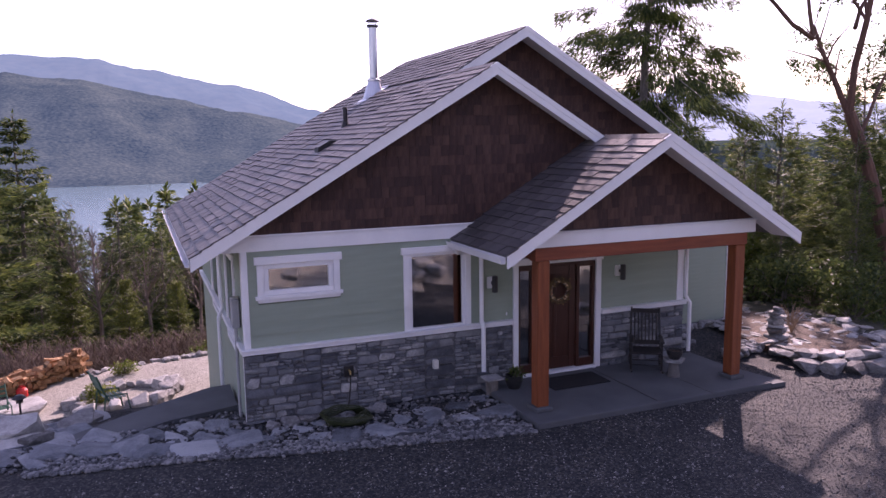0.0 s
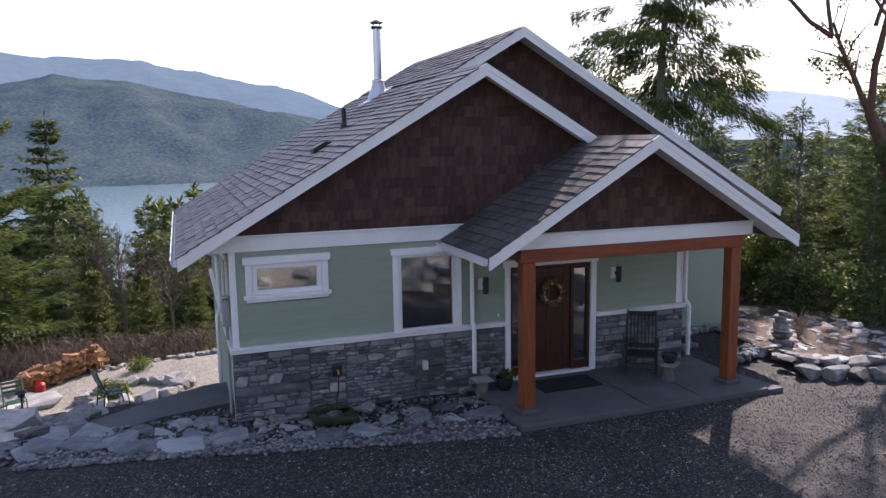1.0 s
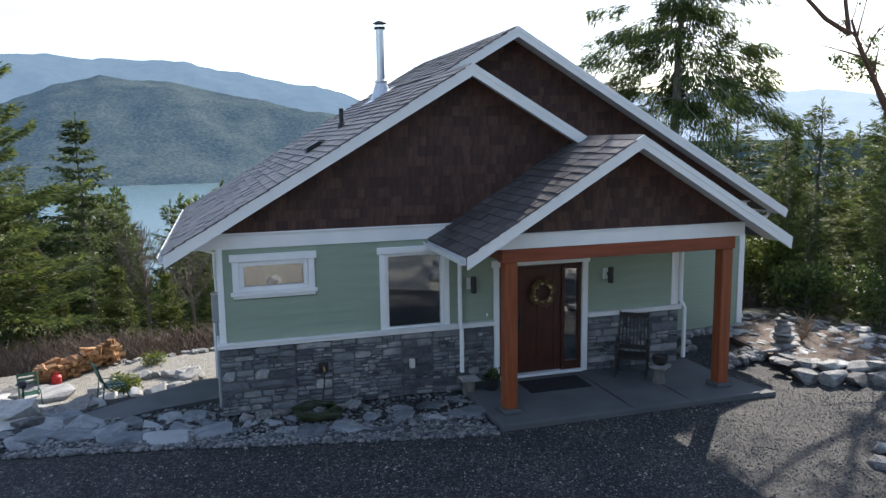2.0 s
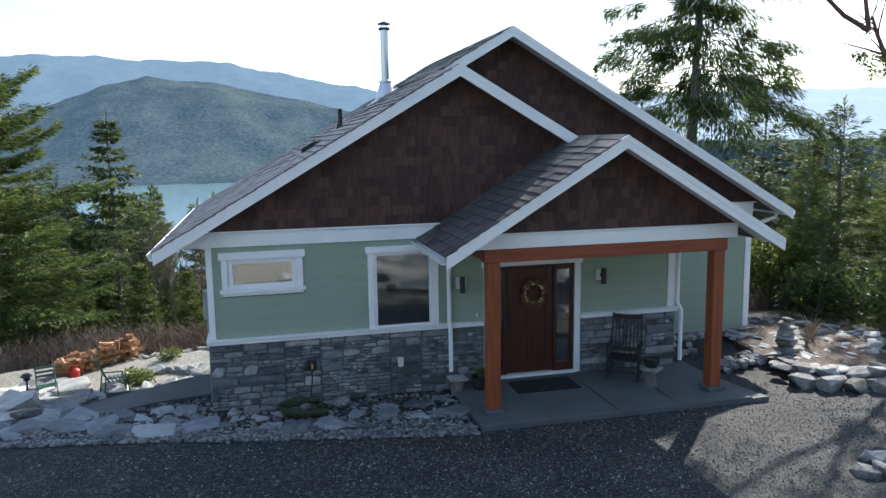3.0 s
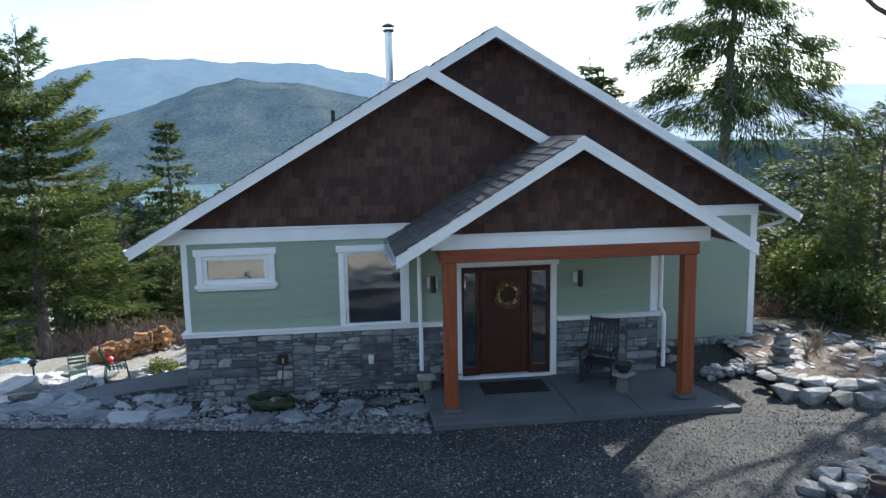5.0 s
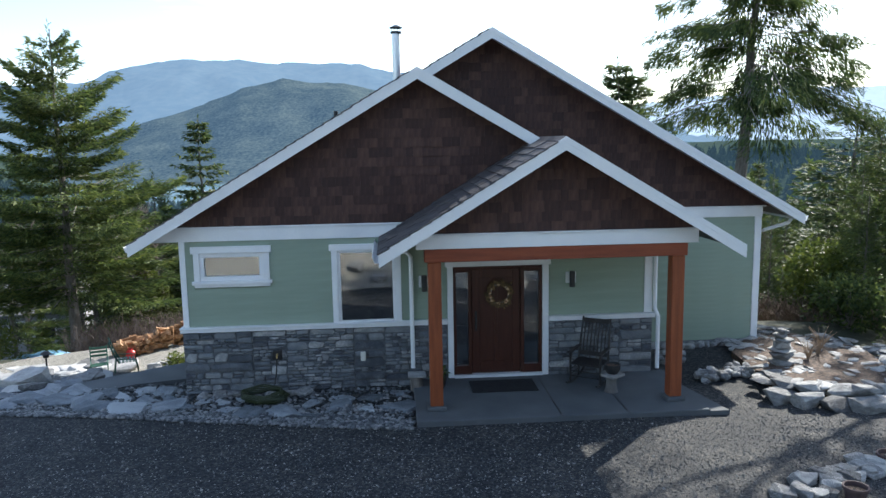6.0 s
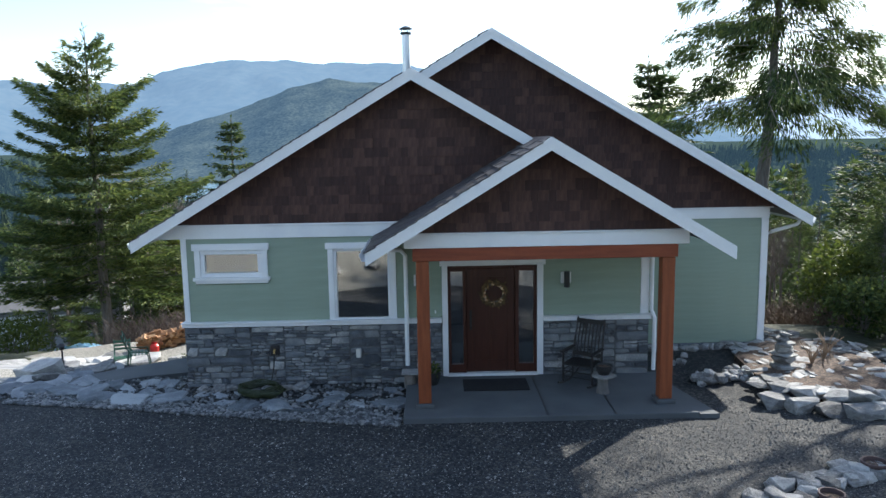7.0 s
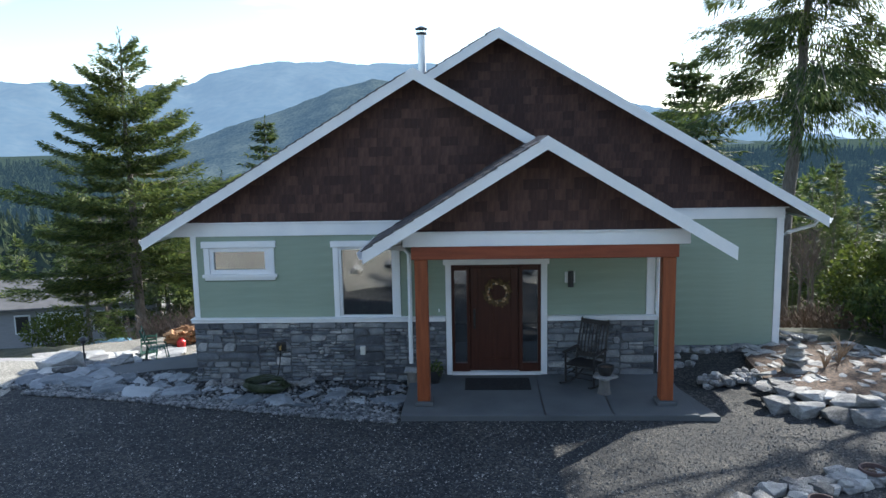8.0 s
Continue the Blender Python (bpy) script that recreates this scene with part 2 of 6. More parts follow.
# ---- land ----
def land(x, y):
    """Height of the ground: a level pad, falling off to the side and the back towards the lake."""
    dx = max(0.0, -x - 1.0, x - 15.0)
    dy = max(0.0, y - 3.5)
    d = math.hypot(dx, dy)
    near = -0.10 - 0.24 * min(d, 45)
    if d > 45:
        az = math.degrees(math.atan2(x - 2, y + 13.5))
        steep = -0.24 * (min(d, 260) - 45)
        gentle = -0.07 * (min(d, 600) - 45) - 0.06 * (min(max(d, 600), 800) - 600)
        g = min(1, max(0, (-9 - az) / 5))
        low = steep * (1 - g) + gentle * g
        side = min(1, max(0, (az - 9) / 7)) + min(1, max(0, (-22 - az) / 6))
        rise = side * min(1, max(0, (d - 120) / 380))
        near += low * (1 - rise) + rise * (-2)
    if x < 4:
        w = min(1, (4 - x) / 3)
        yard = float(np.interp(y, [0, 2.9, 5.3, 12.5, 18, 30, 48], [-0.12, -0.5, -2.1, -2.3, -4.1, -7.0, -11.0])) - 0.10 * max(0, -6 - x)
        if d < 45:
            near = near * (1 - w) + w * yard
    if y < -9:
        near += 0.38 * min(6.5, -9 - y)
    bumps = 0.0 if d < 1 else min(1, d / 12) * 0.5 * noise.noise((x * 0.12, y * 0.12, 3))
    return near + bumps + 0.02 * noise.noise((x * 0.7, y * 0.7, 0))


def build_ground():
    radii = [0.0]
    while radii[-1] < 4600:
        radii.append(radii[-1] + max(0.55, radii[-1] * 0.055))
    n = 200
    verts, faces = [(4, 0, land(4, 0))], []
    for r in radii[1:]:
        for k in range(n):
            a = 2 * math.pi * k / n
            x, y = 4 + r * math.sin(a), r * math.cos(a)
            verts.append((x, y, land(x, y)))
    for k in range(n):
        faces.append((0, 1 + (k + 1) % n, 1 + k))
    for i in range(len(radii) - 2):
        for k in range(n):
            a, b = 1 + i * n + k, 1 + i * n + (k + 1) % n
            faces.append((a, b, b + n, a + n))
    ob = raw("ground", verts, faces, GRAVEL, smooth=True)
    ob.data.materials.append(FOREST)
    ob.data.materials.append(YARD)
    # Far ground glows faintly too, sharing the woods' haze emission.
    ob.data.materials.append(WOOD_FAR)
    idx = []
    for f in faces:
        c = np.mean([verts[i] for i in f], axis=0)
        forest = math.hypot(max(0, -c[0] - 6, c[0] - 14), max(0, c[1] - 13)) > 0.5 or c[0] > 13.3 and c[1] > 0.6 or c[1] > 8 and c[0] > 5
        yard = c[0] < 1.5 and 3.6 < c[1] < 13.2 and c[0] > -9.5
        # Sunlit drive west of the house shadow: its brightness put in as paler gravel.
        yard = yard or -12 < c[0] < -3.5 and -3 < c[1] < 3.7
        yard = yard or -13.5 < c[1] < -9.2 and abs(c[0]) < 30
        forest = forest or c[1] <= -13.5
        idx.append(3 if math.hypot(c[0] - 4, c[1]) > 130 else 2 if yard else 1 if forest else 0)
    ob.data.polygons.foreach_set("material_index", idx)
    return tagged(ob, "grey gravel drive falling away to a wooded slope", "ground", kind="structure")


build_ground()


def build_lake():
    m = bpy.data.materials.new("lake_water")
    m.use_nodes = True
    p = m.node_tree.nodes["Principled BSDF"]
    p.inputs["Base Color"].default_value = (0.10, 0.17, 0.19, 1)
    p.inputs["Roughness"].default_value = 0.25
    n = m.node_tree.nodes.new("ShaderNodeTexNoise")
    n.inputs["Scale"].default_value = 0.3
    b = m.node_tree.nodes.new("ShaderNodeBump")
    b.inputs["Strength"].default_value, b.inputs["Distance"].default_value = 0.3, 0.5
    t = m.node_tree.nodes.new("ShaderNodeTexCoord")
    m.node_tree.links.new(t.outputs["Object"], n.inputs["Vector"])
    m.node_tree.links.new(n.outputs["Fac"], b.inputs["Height"])
    m.node_tree.links.new(b.outputs["Normal"], p.inputs["Normal"])
    v = [(-900, 150, -56), (900, 150, -56), (900, 2000, -56), (-900, 2000, -56)]
    tagged(raw("water", v, [(0, 1, 2, 3)], m), "calm pale blue lake below the wooded slope", "lake", kind="structure")


build_lake()


def hill(name, label, mat, dist, depth, profile, foot, rough):
    """A ridge seen from the pad: profile gives azimuth and elevation in degrees along its crest."""
    az = [p[0] for p in profile]
    el = [p[1] for p in profile]
    cols, rows = 220, 26
    verts, faces = [], []
    for i in range(cols + 1):
        a = az[0] + (az[-1] - az[0]) * i / cols
        e = float(np.interp(a, az, el))
        top = 4.6 + dist * math.tan(radians(e))
        sx, sy = math.sin(radians(a)), math.cos(radians(a))
        for j in range(rows + 1):
            u = j / rows
            r = dist - depth * (1 - u)
            z = foot + (top - foot) * (math.sin(u * math.pi / 2) ** 1.15)
            b = noise.fractal((sx * r * 0.004, sy * r * 0.004, 1), 1.0, 2.0, 5) * rough * (0.25 + u * (1 - u) * 3)
            t = noise.noise((sx * r * 0.03, sy * r * 0.03, 7)) * rough * 0.10
            verts.append((2 + sx * r, -13.5 + sy * r, z + (b if u > 0 else 0) * (1 if u < 1 else 0.2) + t))
    for i in range(cols):
        for j in range(rows):
            a = i * (rows + 1) + j
            faces.append((a, a + rows + 1, a + rows + 2, a + 1))
    tagged(raw(name, verts, faces, mat, smooth=True), label, "hill", kind="structure")


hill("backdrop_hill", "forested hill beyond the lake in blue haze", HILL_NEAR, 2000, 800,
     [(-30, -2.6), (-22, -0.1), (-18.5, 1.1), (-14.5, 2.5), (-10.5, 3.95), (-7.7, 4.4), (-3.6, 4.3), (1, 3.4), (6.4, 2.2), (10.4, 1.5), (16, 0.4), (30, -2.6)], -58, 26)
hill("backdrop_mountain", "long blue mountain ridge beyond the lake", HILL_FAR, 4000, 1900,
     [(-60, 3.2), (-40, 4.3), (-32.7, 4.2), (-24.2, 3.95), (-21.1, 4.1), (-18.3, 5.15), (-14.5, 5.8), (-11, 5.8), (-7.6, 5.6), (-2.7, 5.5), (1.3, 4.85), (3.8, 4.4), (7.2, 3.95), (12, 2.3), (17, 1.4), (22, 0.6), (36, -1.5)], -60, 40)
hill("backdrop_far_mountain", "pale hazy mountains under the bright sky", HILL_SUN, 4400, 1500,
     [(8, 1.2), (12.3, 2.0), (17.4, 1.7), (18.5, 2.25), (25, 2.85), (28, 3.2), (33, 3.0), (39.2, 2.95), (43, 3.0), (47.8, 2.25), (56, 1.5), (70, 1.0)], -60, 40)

# ---- house ----
SLOPE = 0.585
EAVE_L, EAVE_R, MAIN_X, MAIN_Z, MID_X = -0.84, 13.03, 6.14, 6.92, 4.5
MID_Z = MAIN_Z - SLOPE * (MAIN_X - MID_X)
PORCH_X, PORCH_Z, PORCH_S = 6.80, 4.66, 0.60
BACK = 9.16
house = thing("house", "sage green house with stone base, brown shingle gables and white trim", "house")


def left_z(x):
    return MAIN_Z - SLOPE * (MAIN_X - x)


def mid_z(x):
    return MID_Z - SLOPE * abs(x - MID_X)


def main_z(x):
    return MAIN_Z - SLOPE * abs(x - MAIN_X)


def porch_z(x):
    return PORCH_Z - PORCH_S * abs(x - PORCH_X)


def cut(rects, hole):
    """Rectangles (x0, x1, z0, z1) less a rectangular hole."""
    out = []
    hx0, hx1, hz0, hz1 = hole
    for x0, x1, z0, z1 in rects:
        if hx0 >= x1 or hx1 <= x0 or hz0 >= z1 or hz1 <= z0:
            out.append((x0, x1, z0, z1))
            continue
        if hx0 > x0:
            out.append((x0, hx0, z0, z1))
        if hx1 < x1:
            out.append((hx1, x1, z0, z1))
        a, b = max(x0, hx0), min(x1, hx1)
        if hz0 > z0:
            out.append((a, b, z0, hz0))
        if hz1 < z1:
            out.append((a, b, hz1, z1))
    return out


def cut_all(rect, holes):
    rects = [rect]
    for h in holes:
        rects = cut(rects, h)
    return [r for r in rects if r[1] - r[0] > 0.01 and r[3] - r[2] > 0.01]


WIN_A = (0.30, 1.54, 2.06, 2.62)
WIN_B = (2.90, 4.02, 1.20, 2.62)
DOORWAY = (5.10, 6.90, 0.0, 2.24)
HOLES = [WIN_A, WIN_B, DOORWAY]


def wall(name, rects, y0, y1, mat, label="", along="x"):
    bm = bmesh.new()
    for a0, a1, z0, z1 in rects:
        if along == "x":
            box(bm, a0, a1, y0, y1, z0, z1)
        else:
            box(bm, y0, y1, a0, a1, z0, z1)
    return part(name, bm, mat, house, label)


front_wall = wall("wall", cut_all((0.0, 9.05, -0.5, 3.12), HOLES), 0.03, 0.18, SIDING, "sage green lap siding wall above grey ledge stone")
left_wall = wall("wall", cut_all((0.18, 8.7, -3.4, 3.05), [(1.3, 2.5, 0.9, 2.5), (4.2, 5.6, 0.9, 2.5)]), 0.0, 0.15, SIDING, along="y")
step_wall = wall("wall", [(0.18, 2.03, -0.5, 3.1)], 8.90, 9.05, SIDING, along="y")
rear_front_wall = wall("wall", [(8.6, 12.28, -0.5, 3.1)], 2.06, 2.2, SIDING, "sage green lap siding wall of the set-back wing")
right_wall = wall("wall", [(2.2, 8.7, -3.2, 3.0)], 12.13, 12.28, SIDING, along="y")
back_wall = wall("wall", [(0.0, 12.28, -3.4, 2.9)], 8.7, 8.85, SIDING)
# Room surfaces are painted near-black for the shade seen through the panes.
inner_floor = wall("floor", [(0.15, 8.9, -0.22, -0.02)], 0.19, 8.69, ROOM_SHADE)
inner_wall = wall("inner_wall", [(0.16, 8.88, -0.02, 2.69)], 4.2, 4.3, ROOM_SHADE)
inner_ceiling = wall("inner_ceiling", [(0.16, 8.88, 2.70, 2.78)], 0.2, 8.69, ROOM_SHADE)


def gable_wall(name, zf, x0, x1, peak, y0, y1, base, drop=0.10, label=""):
    n0, n1 = max(base, zf(x0) - drop), max(base, zf(x1) - drop)
    outline = [(x0, base), (x1, base), (x1, n1 + 0.001), (peak, zf(peak) - drop), (x0, n0 + 0.001)]
    return part(name, prism(bmesh.new(), outline, "y", y0, y1), SHAKE, house, label)


mid_gable = gable_wall("gable_wall", mid_z, -0.30, 9.0, MID_X, 0.03, 0.18, 3.10, label="dark brown cedar shingle gable")
rear_gable = gable_wall("gable_wall", main_z, -0.1, 12.6, MAIN_X, 2.06, 2.2, 3.05, label="dark brown cedar shingle gable of the upper roof")
porch_gable = gable_wall("gable_wall", porch_z, 4.2, 9.4, PORCH_X, -1.72, -1.60, 3.06, label="dark brown cedar shingle porch gable")


def board_mesh(length, high):
    """A lapped board that leans out at its foot, from x 0 to length."""
    bm = prism(bmesh.new(), [(0.028, 0.0), (-0.014, 0.0), (-0.001, high + 0.004), (0.028, high + 0.004)], "x", 0, length)
    me = bpy.data.meshes.new("siding_board")
    bm.to_mesh(me)
    bm.free()
    me.materials.append(SIDING)
    return me


def siding(parent, x0, x1, z0, z1, y, holes=(), step=0.206):
    n = round((z1 - z0) / step)
    step = (z1 - z0) / n
    for i in range(n):
        for a, b, c, d in cut_all((x0, x1, z0 + i * step, z0 + (i + 1) * step), holes):
            ob = new("siding_board", board_mesh(b - a, d - c))
            ob.parent = parent
            ob.location = (a, y, c)


def planks(name, boxes, mat, parent=None, bevel=0.006, label=""):
    bm = bmesh.new()
    for b in boxes:
        box(bm, *b, bevel=bevel)
    return part(name, bm, mat, parent or house, label)


# white boards on the front
planks("water_table", [(-0.09, 5.0, -0.10, 0.03, 1.10, 1.17), (-0.10, 5.0, -0.13, 0.03, 1.17, 1.195)], WHITE)
planks("water_table", [(7.0, 9.13, -0.10, 0.03, 1.10, 1.17), (7.0, 9.14, -0.13, 0.03, 1.17, 1.195)], WHITE)
planks("water_table", [(-0.10, -0.001, 0.04, 8.7, 1.10, 1.19)], WHITE)
part("frieze", prism(bmesh.new(), [(-0.60, 2.84), (4.75, 2.84), (4.75, 3.10), (-0.16, 3.10)], "y", -0.035, 0.029), WHITE, house)
planks("frieze_cap", [(-0.14, 4.75, -0.06, -0.036, 3.08, 3.115)], WHITE)
planks("frieze", [(9.1, 12.33, 2.0, 2.055, 2.83, 3.05), (9.1, 12.4, 1.975, 2.055, 3.05, 3.075)], WHITE)
planks("frieze", [(4.36, 9.24, -1.80, -1.72, 2.83, 3.06), (4.36, 9.26, -1.83, -1.72, 3.06, 3.085)], WHITE)
planks("corner_board", [(-0.035, 0.07, -0.03, 0.029, 1.196, 2.839)], WHITE)
planks("corner_board", [(-0.035, -0.001, 0.03, 0.14, 1.196, 2.95), (-0.06, -0.001, 0.03, 0.12, -0.6, 1.09)], WHITE)
planks("corner_board", [(8.92, 9.085, -0.03, 0.029, 1.196, 2.82)], WHITE)
planks("corner_board", [(9.051, 9.085, 0.03, 0.14, 1.196, 2.82)], WHITE)
planks("corner_board", [(12.16, 12.315, 2.0, 2.055, -0.05, 2.83)], WHITE)

# ---- roofs ----


def roof_plane(name, zf, x0, x1, y0, y1, thick=0.09, label=""):
    outline = [(x0, zf(x0) - thick), (x1, zf(x1) - thick), (x1, zf(x1)), (x0, zf(x0))]
    return part(name, prism(bmesh.new(), outline, "y", y0, y1), ROOF, house, label)


roof_left = roof_plane("roof", left_z, EAVE_L, MID_X, -0.37, BACK, label="charcoal asphalt shingle roof slope")
roof_top = roof_plane("roof", left_z, MID_X, MAIN_X, 1.52, BACK, label="charcoal asphalt shingle roof slope")
roof_plane("roof", main_z, MAIN_X, EAVE_R, 1.52, BACK)
roof_plane("roof", mid_z, MID_X, 7.0, -0.37, 2.05)
roof_porch = roof_plane("roof", porch_z, 3.74, PORCH_X, -2.24, 0.02, label="charcoal asphalt shingle porch roof slope")
roof_plane("roof", porch_z, PORCH_X, 9.86, -2.24, 2.05)


def barge(zf, xa, xb, y, depth=0.205, thick=0.045, lift=0.014):
    """A sloping white bargeboard with its narrow upper strip and plumb-cut end."""
    bm = prism(bmesh.new(), [(xa, zf(xa) + lift), (xb, zf(xb) + lift), (xb, zf(xb) - depth), (xa, zf(xa) - depth)], "y", y - thick, y - 0.002)
    prism(bm, [(xa, zf(xa) + lift), (xb, zf(xb) + lift), (xb, zf(xb) - 0.085), (xa, zf(xa) - 0.085)], "y", y - thick - 0.008, y - thick)
    return part("bargeboard", bm, WHITE, house)


def soffit(zf, xa, xb, y0, y1, under=0.095):
    part("soffit", prism(bmesh.new(), [(xa, zf(xa) - under - 0.02), (xb, zf(xb) - under - 0.02), (xb, zf(xb) - under), (xa, zf(xa) - under)], "y", y0, y1), WHITE, house)


barge(mid_z, EAVE_L, MID_X, -0.37)
barge(mid_z, MID_X, 6.95, -0.37)
barge(main_z, MID_X - 0.2, MAIN_X, 1.52)
barge(main_z, MAIN_X, EAVE_R, 1.52)
barge(porch_z, 3.74, PORCH_X, -2.24)
barge(porch_z, PORCH_X, 9.86, -2.24)
soffit(mid_z, EAVE_L + 0.02, MID_X, -0.365, 0.028)
soffit(mid_z, MID_X, 6.9, -0.365, 0.028)
soffit(main_z, 4.6, MAIN_X, 1.525, 2.055)
soffit(main_z, MAIN_X, EAVE_R - 0.02, 1.525, 2.055)
soffit(porch_z, 3.76, PORCH_X, -2.235, -1.60)
soffit(porch_z, PORCH_X, 9.84, -2.235, -1.60)
planks("porch_ceiling", [(4.4, 9.3, -1.59, 0.02, 2.835, 2.86)], WHITE, bevel=0)
planks("soffit", [(EAVE_L + 0.02, -0.04, 0.04, BACK - 0.1, 2.845, 2.865)], WHITE, bevel=0)


def gutter(x, y0, y1, z, out):
    """A trough along y whose lip lies towards out (-1 or 1)."""
    o = [(x, z), (x, z - 0.11), (x + out * 0.07, z - 0.11), (x + out * 0.11, z), (x + out * 0.10, z), (x + out * 0.063, z - 0.10), (x + out * 0.01, z - 0.10), (x + out * 0.01, z)]
    return part("gutter", prism(bmesh.new(), o, "y", y0, y1), WHITE, house)


gutter(EAVE_L - 0.002, -0.3, BACK, left_z(EAVE_L) - 0.03, -1)
gutter(3.738, -2.2, 0.0, porch_z(3.74) - 0.03, -1)
gutter(EAVE_R + 0.002, 1.55, BACK, main_z(EAVE_R) - 0.03, 1)
part("downspout", tube(bmesh.new(), [(3.70, -0.22, 2.68), (3.78, -0.20, 2.60), (4.22, -0.10, 2.56), (4.31, -0.09, 2.45), (4.31, -0.09, 1.25), (4.31, -0.17, 1.12), (4.31, -0.17, 0.28)], 0.042, 8), WHITE, house)
part("downspout", tube(bmesh.new(), [(13.06, 2.1, 2.76), (13.0, 2.1, 2.66), (12.46, 2.16, 2.50), (12.37, 2.32, 2.38), (12.37, 2.36, 0.0)], 0.042, 8), WHITE, house)
part("downspout", tube(bmesh.new(), [(9.13, -0.05, 2.78), (9.13, -0.05, 1.28), (9.17, -0.14, 1.14), (9.17, -0.14, 0.08)], 0.042, 8), WHITE, house)
part("downspout", tube(bmesh.new(), [(-0.80, 3.2, 2.70), (-0.5, 3.1, 2.5), (-0.10, 3.02, 2.36), (-0.08, 3.02, 1.3), (-0.16, 3.02, 1.1), (-0.16, 3.02, -0.9)], 0.042, 8), WHITE, house)

# ---- openings ----


def window(name, label, x0, x1, z0, z1, y=0.0, header=0.11, sill=0.09, side=0.11, head_over=0.04, s=0.055):
    """Casing x0..x1, z0..z1; glass set back in a vinyl sash."""
    w = new(name)
    w.parent = house
    tagged(w, label)
    casing = [(x0 - head_over, x1 + head_over, y - 0.06, y + 0.03, z1 - header, z1), (x0, x0 + side, y - 0.045, y + 0.03, z0 + sill, z1 - header),
              (x1 - side, x1, y - 0.045, y + 0.03, z0 + sill, z1 - header), (x0 - head_over, x1 + head_over, y - 0.075, y + 0.03, z0 + 0.035, z0 + sill), (x0, x1, y - 0.045, y + 0.03, z0 - 0.02, z0 + 0.035)]
    planks("window_frame", casing, WHITE, w)
    a, b, c, d = x0 + side, x1 - side, z0 + sill, z1 - header
    planks("sash", [(a, b, y - 0.02, y + 0.07, d - s, d), (a, b, y - 0.02, y + 0.07, c, c + s), (a, a + s, y - 0.02, y + 0.07, c + s, d - s), (b - s, b, y - 0.02, y + 0.07, c + s, d - s)], WHITE, w, 0.008)
    g = part("pane", boxed(a + s, b - s, y + 0.025, y + 0.033, c + s, d - s), GLASS, w)
    g.visible_shadow = False
    return w


window_a = window("window", "wide low white-framed bathroom window, grey reflection sheet behind the pane", 0.22, 1.63, 1.98, 2.74, header=0.13, sill=0.10, s=0.085)
w = window_a
# Dark grey streaked sheet behind the pane, painted to stand for its reflection.
part("reflection_sheet", boxed(0.35, 1.50, 0.09, 0.10, 2.08, 2.62), material("grey_reflection", two((0.05, 0.054, 0.058), (0.13, 0.134, 0.138)), 3, 30, 0.8, 0.1, stretch=(12, 1, 1)), w)
window("window", "tall white-framed picture window", 2.80, 4.12, 1.12, 2.72, sill=0.05, header=0.12)

door_unit = new("door")
door_unit.parent = house
tagged(door_unit, "dark stained wooden entry door with sidelights and a wreath")
planks("door_frame", [(4.97, 7.04, -0.06, 0.03, 2.22, 2.35), (5.01, 5.12, -0.05, 0.03, 0.0, 2.22), (6.88, 7.0, -0.05, 0.03, 0.0, 2.22)], WHITE, door_unit)
planks("threshold", [(5.12, 6.88, -0.09, 0.12, 0.0, 0.05)], WHITE, door_unit)
jambs = [(5.12, 5.18, 0.0, 0.12, 0.05, 2.22), (5.42, 5.48, 0.0, 0.12, 0.05, 2.22), (6.45, 6.52, 0.0, 0.12, 0.05, 2.22), (6.82, 6.88, 0.0, 0.12, 0.05, 2.22), (5.12, 6.88, 0.0, 0.12, 2.16, 2.22),
         (5.18, 5.42, 0.0, 0.12, 0.05, 0.22), (6.52, 6.82, 0.0, 0.12, 0.05, 0.22), (5.18, 5.42, 0.0, 0.12, 2.10, 2.16), (6.52, 6.82, 0.0, 0.12, 2.10, 2.16)]
for b in jambs:
    planks("jamb", [b], DOOR, door_unit)
planks("door_leaf", [(5.485, 6.445, 0.045, 0.09, 0.06, 2.155)], DOOR, door_unit)
planks("door_stile", [(5.49, 5.64, 0.028, 0.046, 0.07, 2.15), (6.29, 6.44, 0.028, 0.046, 0.07, 2.15), (5.645, 6.285, 0.028, 0.046, 0.07, 0.30), (5.645, 6.285, 0.028, 0.046, 1.98, 2.15), (5.93, 6.0, 0.028, 0.046, 0.305, 1.975)], DOOR, door_unit)
for a, b in ((5.18, 5.42), (6.52, 6.82)):
    g = part("sidelight", boxed(a, b, 0.055, 0.063, 0.22, 2.10), GLASS, door_unit)
    g.visible_shadow = False
bm = boxed(5.545, 5.595, 0.012, 0.03, 0.92, 1.32, bevel=0.006)
tube(bm, [(5.57, 0.012, 1.0), (5.57, -0.04, 1.03), (5.57, -0.04, 1.18), (5.57, 0.012, 1.21)], 0.012, 6)
part("door_handle", bm, BLACK, door_unit, "black metal handle set")

# ---- porch ----
porch_slab = part("porch_slab", boxed(4.30, 9.34, -2.28, -0.002, -0.22, -0.002, bevel=0.012), CONCRETE, house, "grey concrete porch slab")
prt = bmesh.new()
prism(prt, [(9.345, -2.28), (9.68, -2.28), (9.36, -0.8), (9.345, -0.8)], "z", -0.22, -0.03)
part("slab_edge", prt, CONCRETE, house)
for x in (6.76, 7.92):
    part("slab_joint", boxed(x - 0.011, x + 0.011, -2.27, -0.1, -0.01, 0.002), BLACK, house)
for x in (4.555, 8.79):
    part("porch_post", boxed(x, x + 0.225, -1.79, -1.565, 0.07, 2.60, bevel=0.012), CEDAR, house, "square cedar post on a concrete pad")
    part("post_pad", boxed(x - 0.05, x + 0.275, -1.85, -1.50, -0.001, 0.07, bevel=0.01), CONCRETE, house)
